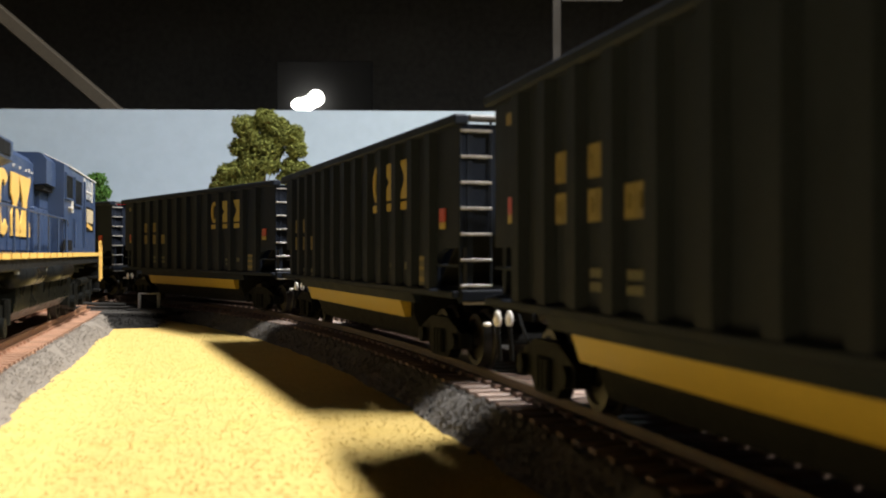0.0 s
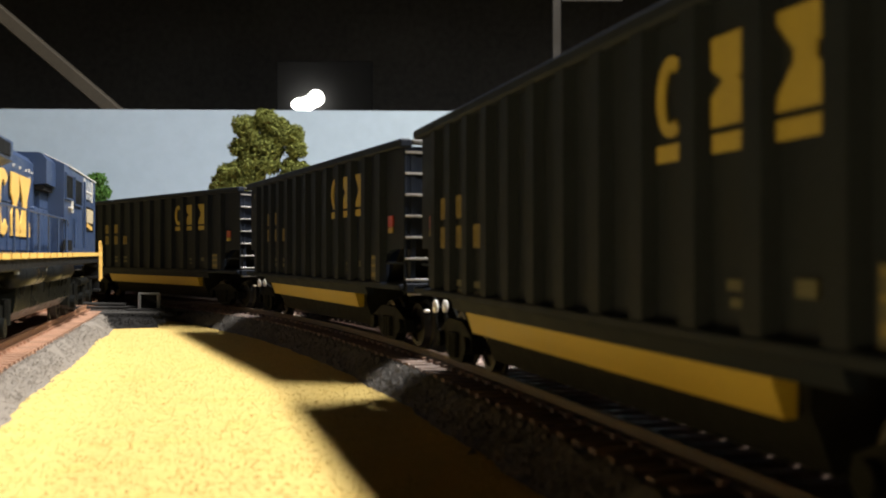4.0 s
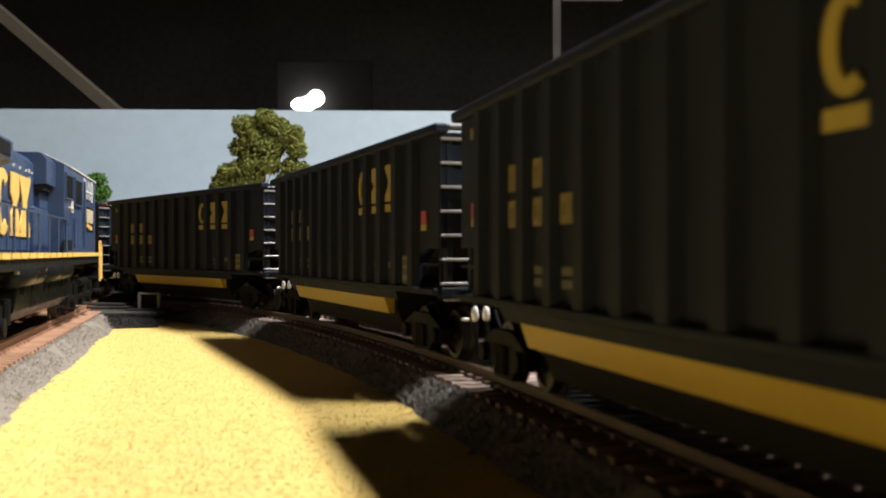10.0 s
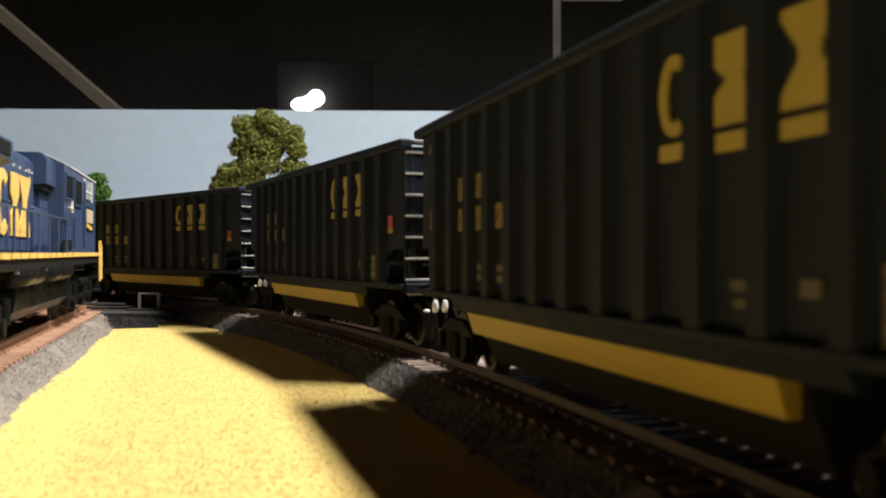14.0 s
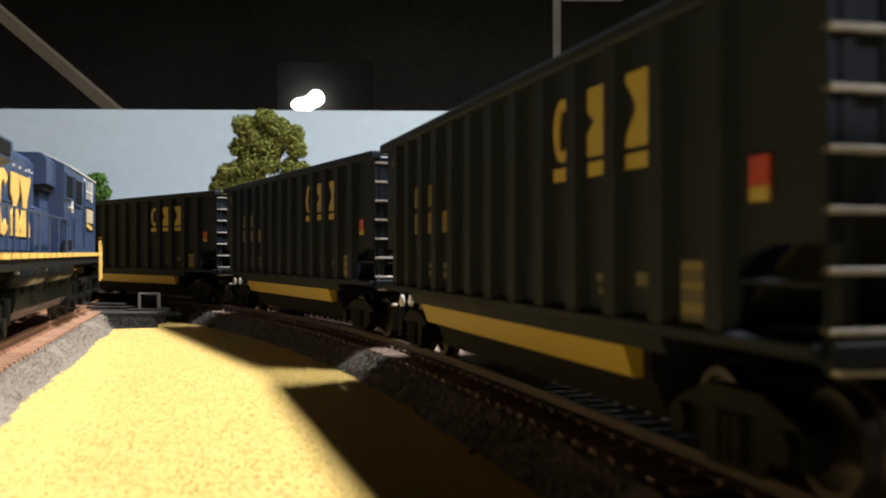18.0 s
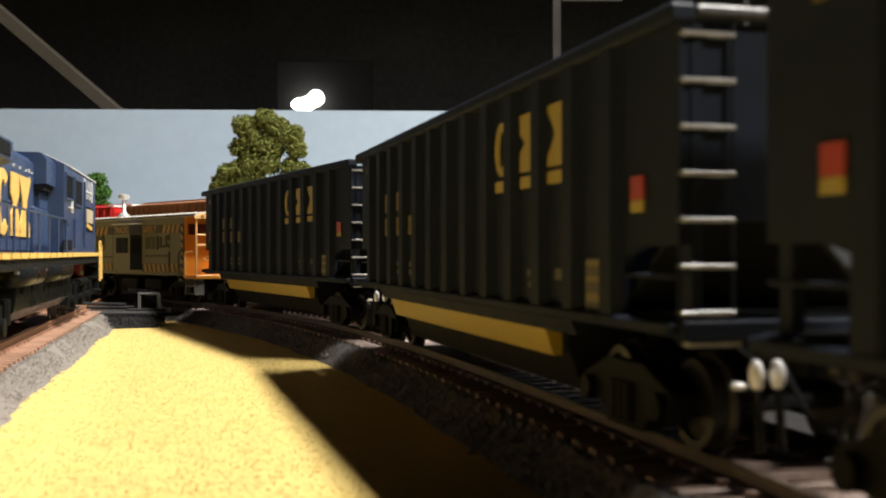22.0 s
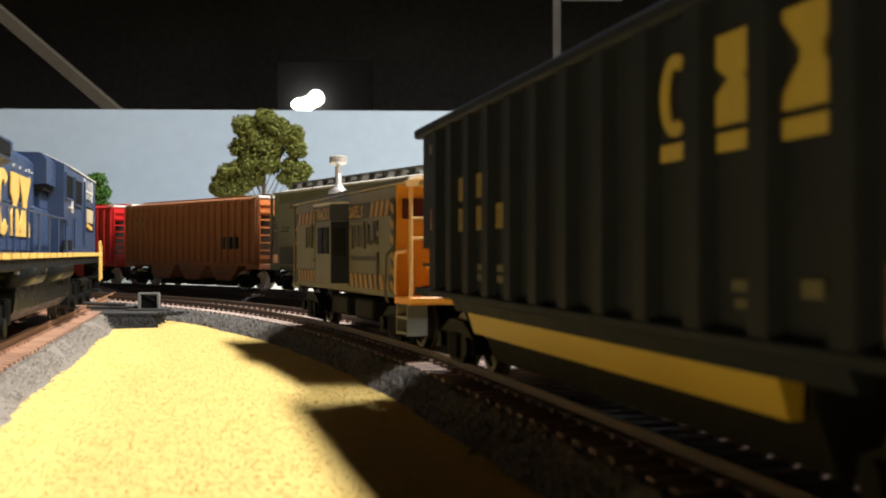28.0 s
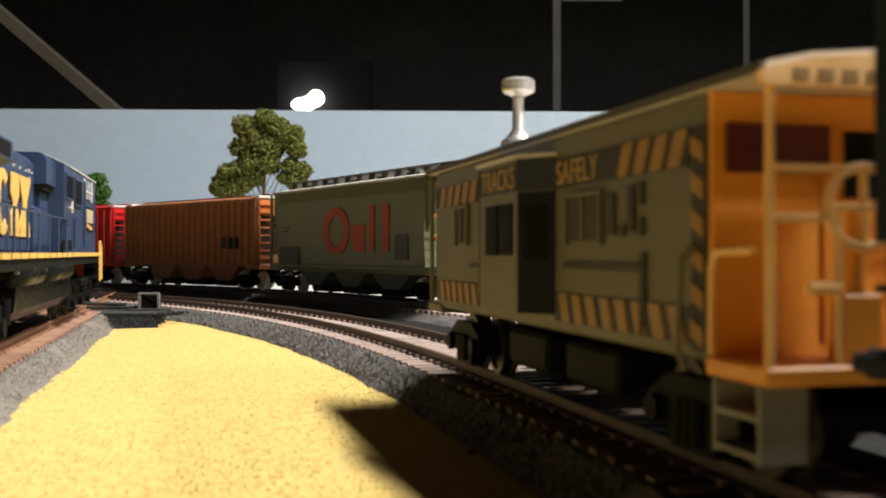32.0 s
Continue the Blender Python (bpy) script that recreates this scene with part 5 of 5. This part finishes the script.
            rod(bm, (a, side * 0.0148, 0.0168), (b, side * 0.0148, 0.0168), 0.0029, 18)
            part("air_reservoir", bm, AIRTANK, lo, "glossy black air tank", smooth=True)
        bm = bmesh.new()
        for x in (0.2545, 0.298):
            box(bm, x, x + 0.0018, *sorted((side * 0.0160, side * 0.0168)), 0.0172, 0.0188)
        part("drain_valve", bm, STEPGREY, lo, "small grey valves")
        bm = bmesh.new()
        box(bm, 0.2930, 0.2965, *sorted((side * 0.0145, side * 0.0160)), 0.0142, 0.0178, 0.0004)
        part("fuel_cutoff", bm, RED, lo, "red fuel cutoff")
    # six-wheel bogies
    for cx in (0.222, 0.396):
        bm = bmesh.new()
        box(bm, cx - 0.004, cx + 0.004, -0.012, 0.012, 0.006, 0.012)
        tr = part("bogie", bm, UNDER, lo, "dark six-wheel bogie")
        for side in (-1, 1):
            bm = bmesh.new()
            o = [(cx - 0.031, 0.0100), (cx - 0.031, 0.0050), (cx - 0.025, 0.0036), (cx - 0.016, 0.0058), (cx - 0.003, 0.0036), (cx + 0.004, 0.0036), (cx + 0.016, 0.0058), (cx + 0.025, 0.0036), (cx + 0.031, 0.0050), (cx + 0.031, 0.0100), (cx + 0.010, 0.0128), (cx - 0.010, 0.0128)]
            prism(bm, o, "y", *sorted((side * 0.0118, side * 0.0142)))
            for k in (-1, 0, 1):
                rod(bm, (cx + k * 0.0235, side * 0.0142, 0.0058), (cx + k * 0.0235, side * 0.0156, 0.0058), 0.0022, 12)
                rod(bm, (cx + k * 0.0235 + 0.006, side * 0.0146, 0.006), (cx + k * 0.0235 + 0.006, side * 0.0146, 0.0118), 0.0011, 8)
            rod(bm, (cx - 0.012, side * 0.0150, 0.0118), (cx + 0.012, side * 0.0150, 0.0118), 0.0014, 10)
            part("side_frame", bm, FRAME, tr)
        for k in (-1, 0, 1):
            wheelset(tr, cx + k * 0.0235, 0.0058)
    for d, x in ((-1, rear), (1, nose + 0.0060)):
        coupler(lo, x, d)
    return lo


LOCO = locomotive()
LOCO.matrix_world = Matrix.Translation(SID_P + Vector((0, 0, RAIL))) @ Matrix.Rotation(SID_H, 4, "Z")


# ---- ground throw beside the siding's end ----
def ground_throw():
    g = thing("ground_throw", "grey metal turnout throw on its tie plate", "turnout lever")
    bm = bmesh.new()
    box(bm, -0.0080, 0.0085, -0.0055, 0.0045, 0.0, 0.0022, 0.0003)
    box(bm, -0.0330, 0.0050, 0.0010, 0.0050, 0.0010, 0.0030, 0.0003)
    part("base_plate", bm, THROW, g, "grey base plate")
    bm = bmesh.new()
    box(bm, -0.0240, 0.0085, -0.0105, -0.0062, -0.0030, 0.0002, 0.0003)
    part("headblock", bm, THROW, g, "long grey headblock tie")
    bm = bmesh.new()
    for x in (-0.0036, 0.0044):
        box(bm, x - 0.0006, x + 0.0006, -0.0010, 0.0006, 0.0006, 0.0082, 0.0002)
    box(bm, -0.0040, 0.0045, -0.0010, 0.0006, 0.0006, 0.0014, 0.0002)
    box(bm, -0.0040, 0.0048, -0.0009, 0.0005, 0.0080, 0.0088, 0.0002)
    part("yoke", bm, THROWL, g, "pale steel yoke")
    for i, (x0, x1, yy) in enumerate(((-0.0210, 0.0070, -0.0128), (-0.0170, 0.0095, -0.0092), (-0.0230, -0.0050, -0.0040))):
        bm = bmesh.new()
        box(bm, x0, x1, yy - 0.0009, yy + 0.0009, 0.0002, 0.0012 + 0.0003 * i, 0.0002)
        part("slat", bm, PLATE, g, "worn grey slat")
    bm = bmesh.new()
    box(bm, -0.0040, 0.0048, 0.0008, 0.0030, 0.0004, 0.0078, 0.0004)
    part("switch_box", bm, UNDER, g, "dark switch box behind the yoke")
    bm = bmesh.new()
    rod(bm, (-0.0030, 0.0003, 0.0082), (0.0030, 0.0003, 0.0050), 0.0006)
    part("lever", bm, UNDER, g, "dark throw lever")
    bm = bmesh.new()
    rod(bm, (-0.0330, 0.0030, 0.0042), (-0.0100, 0.0025, 0.0036), 0.0007)
    rod(bm, (-0.0330, 0.0030, 0.0042), (-0.0430, 0.0060, 0.0035), 0.0009)
    part("throw_rod", bm, THROW, g)
    g.matrix_world = Matrix.Translation((-0.1236, 0.450, 0.0040)) @ Matrix.Rotation(math.radians(2), 4, "Z")
    return g


ground_throw()
bm = bmesh.new()
sweep(bm, [(-0.163, 0.430, 0.02), (-0.14, 0.431, 0.03), (-0.127, 0.432, 0.02), (-0.118, 0.436, 0.4)], [(0.045, 0.0042), (0.02, 0.0044), (0.0, 0.0034), (-0.010, 0.0026), (-0.019, -0.0002)], closed=False)
wavy(bm, 0.0009, 200)
plain("throw_bed", bm, DARKGROUND, "dark cinder apron under the turnout throw", "track bed")


# ---- model trees ----
def tree(name, label, x, y, height, lobes, trunk_r, leaf, seed, count, size):
    t = thing(name, label, "tree")
    rng = random.Random(seed)
    bm = bmesh.new()
    rod(bm, (x, y, -0.001), (x + 0.002, y, height * 0.45), trunk_r, 9, trunk_r * 0.6)
    rod(bm, (x + 0.002, y, height * 0.44), (x + 0.001, y, height * 0.85), trunk_r * 0.6, 8, trunk_r * 0.2)
    part("trunk", bm, BARK, t, "brown trunk")
    for (cx, cz, r) in lobes:
        bm = bmesh.new()
        rod(bm, (x + 0.001, y, cz * 0.62), (x + cx * 0.8, y + rng.uniform(-0.3, 0.3) * r, cz), trunk_r * 0.13, 6, trunk_r * 0.05)
        part("limb", bm, BARK, t)
    verts, faces = [], []
    for (cx, cz, r) in lobes:
        for ply in range(3):
            oy = (ply - 1) * r * 0.7 + rng.uniform(-0.2, 0.2) * r
            for i in range(count):
                u = Vector((rng.gauss(0, 1), rng.gauss(0, 1), rng.gauss(0, 1))).normalized()
                q = r * (0.35 + 0.65 * rng.random() ** 0.6)
                bump = 1.18 + 0.35 * noise.noise(u * 2.3 + Vector((cx * 90, cz * 90, ply)))
                c = Vector((x + cx, y + oy, cz)) + Vector((u.x, u.y, u.z * 0.85)) * q * bump
                s = size * rng.uniform(0.5, 1.3)
                k = len(verts)
                n = Vector((rng.gauss(0, 1), rng.gauss(0, 1), rng.gauss(0, 1))).normalized()
                a = n.orthogonal().normalized() * s
                b = n.cross(a).normalized() * s
                verts += [c + a, c + b, c - a, c - b, c + n * s * 0.8]
                faces += [(k, k + 1, k + 4), (k + 1, k + 2, k + 4), (k + 2, k + 3, k + 4), (k + 3, k, k + 4)]
    me = bpy.data.meshes.new("crown")
    me.from_pydata([tuple(v) for v in verts], [], faces)
    me.materials.append(leaf)
    ob = new("crown", me)
    ob.parent = t
    return t


LOBES = [(0.0032, 0.1351, 0.0080), (-0.0126, 0.1293, 0.0090), (0.0122, 0.1293, 0.0080), (0.0234, 0.1225, 0.0090), (-0.0036, 0.1180, 0.0100), (-0.0158, 0.1126, 0.0080), (0.0077, 0.1126, 0.0090), (0.0279, 0.1113, 0.0070), (-0.0059, 0.1023, 0.0090), (0.0054, 0.1000, 0.0080), (-0.0171, 0.0955, 0.0080), (-0.0261, 0.0933, 0.0070), (-0.0306, 0.0856, 0.0070), (-0.0149, 0.0856, 0.0080), (-0.0059, 0.0888, 0.0070), (-0.0216, 0.0798, 0.0080), (0.0234, 0.0978, 0.0070), (0.0324, 0.0946, 0.0065), (0.0189, 0.0888, 0.0050), (0.0279, 0.0856, 0.0070), (-0.0338, 0.0798, 0.0060)]
tree("tree", "tall olive-green foam foliage tree by the sky board", -0.1445, 0.855, 0.145, LOBES, 0.0032, LEAF, 3, 520, 0.00125)
tree("tree", "small bright green rounded tree by the sky board", -0.2995, 0.930, 0.100, [(0.0, 0.092, 0.006), (-0.004, 0.086, 0.007), (0.003, 0.081, 0.007), (-0.001, 0.073, 0.008), (0.004, 0.068, 0.007), (-0.005, 0.066, 0.007)], 0.002, LEAF2, 5, 220, 0.0014)


# ---- loose scatter ----
rng = np.random.default_rng(11)


def inside_turf(x, y):
    if (x * 0.9763 + y * 0.2164) < -0.0575 + 0.0235:
        return False
    best = min(range(430, 640, 3), key=lambda i: (MAIN[i][0] - x) ** 2 + (MAIN[i][1] - y) ** 2)
    mx_, my_, mh = MAIN[best]
    off = -(x - mx_) * math.sin(mh) + (y - my_) * math.cos(mh)
    return off > 0.0232


turf = []
while len(turf) < 18000:
    y = 0.10 + 0.34 * rng.random() ** 1.4
    x = -0.43 * y + rng.random() * (0.43 * y + 0.03)
    if inside_turf(x, y):
        turf.append((x, y, 0.0001 + 0.0005 * noise.noise(Vector((x, y, 0)) * 14)))
grit("turf_grains", "yellow foam grains loose over the turf", GRAIN, turf, (0.00011, 0.00032), flat=0.55)


def shoulder(line, lo, hi, n, side, jitter):
    out = []
    for k in range(n):
        x, y, h = line[lo + int(rng.random() * (hi - lo))]
        u = rng.random()
        o = side * (0.0155 + 0.0072 * u + jitter * (rng.random() - 0.5))
        z = 0.0046 if abs(o) < 0.0172 else max(0.0002, 0.0046 - (abs(o) - 0.0172) * 0.62)
        a = (rng.random() - 0.5) * STEP
        out.append((x - math.sin(h) * o + math.cos(h) * a, y + math.cos(h) * o + math.sin(h) * a, z))
    return out


grit("ballast_stones", "grey ballast stones along the main line shoulder", STONE, shoulder(MAIN, 440, 620, 9000, 1, 0.003), (0.0003, 0.0009))
grit("ballast_stones", "grey ballast stones along the siding shoulder", BED_OLD, shoulder(SIDING, 180, 290, 6500, -1, 0.003), (0.00015, 0.0004))
between = []
for k in range(5000):
    x, y, h = MAIN[440 + int(rng.random() * 200)]
    o = (rng.random() - 0.5) * 0.034
    between.append((x - math.sin(h) * o, y + math.cos(h) * o, 0.0044))
apron = [(-0.1236 - 0.034 + 0.050 * rng.random(), 0.450 - 0.020 + 0.026 * rng.random(), 0.0040 + 0.0007 * rng.random()) for k in range(700)]
apron += [(-0.1236 - 0.040 + 0.054 * rng.random(), 0.418 + 0.014 * rng.random(), 0.0018 + 0.0012 * rng.random()) for k in range(500)]
grit("ballast_stones", "dark cinder crumbs heaped round the turnout throw", DARKGROUND, apron, (0.0003, 0.0010))
grit("ballast_stones", "grey ballast stones between the main line ties", STONE, between, (0.0003, 0.0007))

# ---- the running of the train ----
TRAVEL = [(0, 0.2046), (0.5, 0.1875), (1, 0.1689), (1.5, 0.1496), (2, 0.1298), (2.5, 0.1107), (3, 0.0918), (3.5, 0.0727), (5.5, 0.0014), (6, -0.0163), (6.5, -0.0341), (7, -0.0517), (7.5, -0.0704), (8, -0.0892), (8.5, -0.1092), (9, -0.1294), (9.5, -0.1505), (10, -0.1714), (10.5, -0.1925), (11, -0.2129), (11.5, -0.2343), (12, -0.2566), (12.5, -0.2780), (13, -0.2991), (13.5, -0.3185), (14, -0.3372), (14.5, -0.3565), (16.5, -0.4382), (17, -0.4593), (17.5, -0.4802), (18, -0.5011), (18.5, -0.5226), (19, -0.5435), (19.5, -0.5638), (20, -0.5844), (20.5, -0.6054), (21, -0.6264), (21.5, -0.6472), (22, -0.6685), (22.5, -0.6905), (23, -0.7122), (23.5, -0.7350), (24, -0.7576), (24.5, -0.7790), (25, -0.8001), (25.5, -0.8215), (27.5, -0.9021), (28, -0.9216), (28.5, -0.9411), (29, -0.9612), (29.5, -0.9807), (30, -1.0001), (30.5, -1.0188), (31, -1.0357), (31.5, -1.0530), (32, -1.0711)]
PITCH = 0.19614
SLACK = (-0.0060, -0.0014, 0.0040, 0.0035, 0.0025, 0.0028, 0.0008, -0.0018)
CABOOSE_BACK = 5 * PITCH - 0.0021 + 0.165


def travelled(t):
    for (a, sa), (b, sb) in zip(TRAVEL[:-1], TRAVEL[1:]):
        if t <= b:
            return sa + (sb - sa) * (t - a) / (b - a)
    return TRAVEL[-1][1]


def roll_rows(w, r):
    """A wheelset's rows: it rolls forward as the train comes on."""
    place = w.matrix_basis.translation.copy()
    rows = []
    for i in range(int(32.0 / 0.16) + 1):
        t = i * 0.16
        rows.append((t, Matrix.Translation(place) @ Matrix.Rotation((travelled(t) - travelled(0.0)) / r, 4, "Y")))
    return rows


def motions():
    for k, c in enumerate(CARS):
        walk(c, [(t, car_pose(s + (k - 2) * PITCH + SLACK[k])) for t, s in TRAVEL])
    walk(CABOOSE, [(t, car_pose(s + CABOOSE_BACK, 0.035)) for t, s in TRAVEL])
    for c in (*CARS, CABOOSE):
        for o in c.children_recursive:
            if o.name.startswith("wheelset"):
                walk(o, roll_rows(o, 0.0052))


motions()
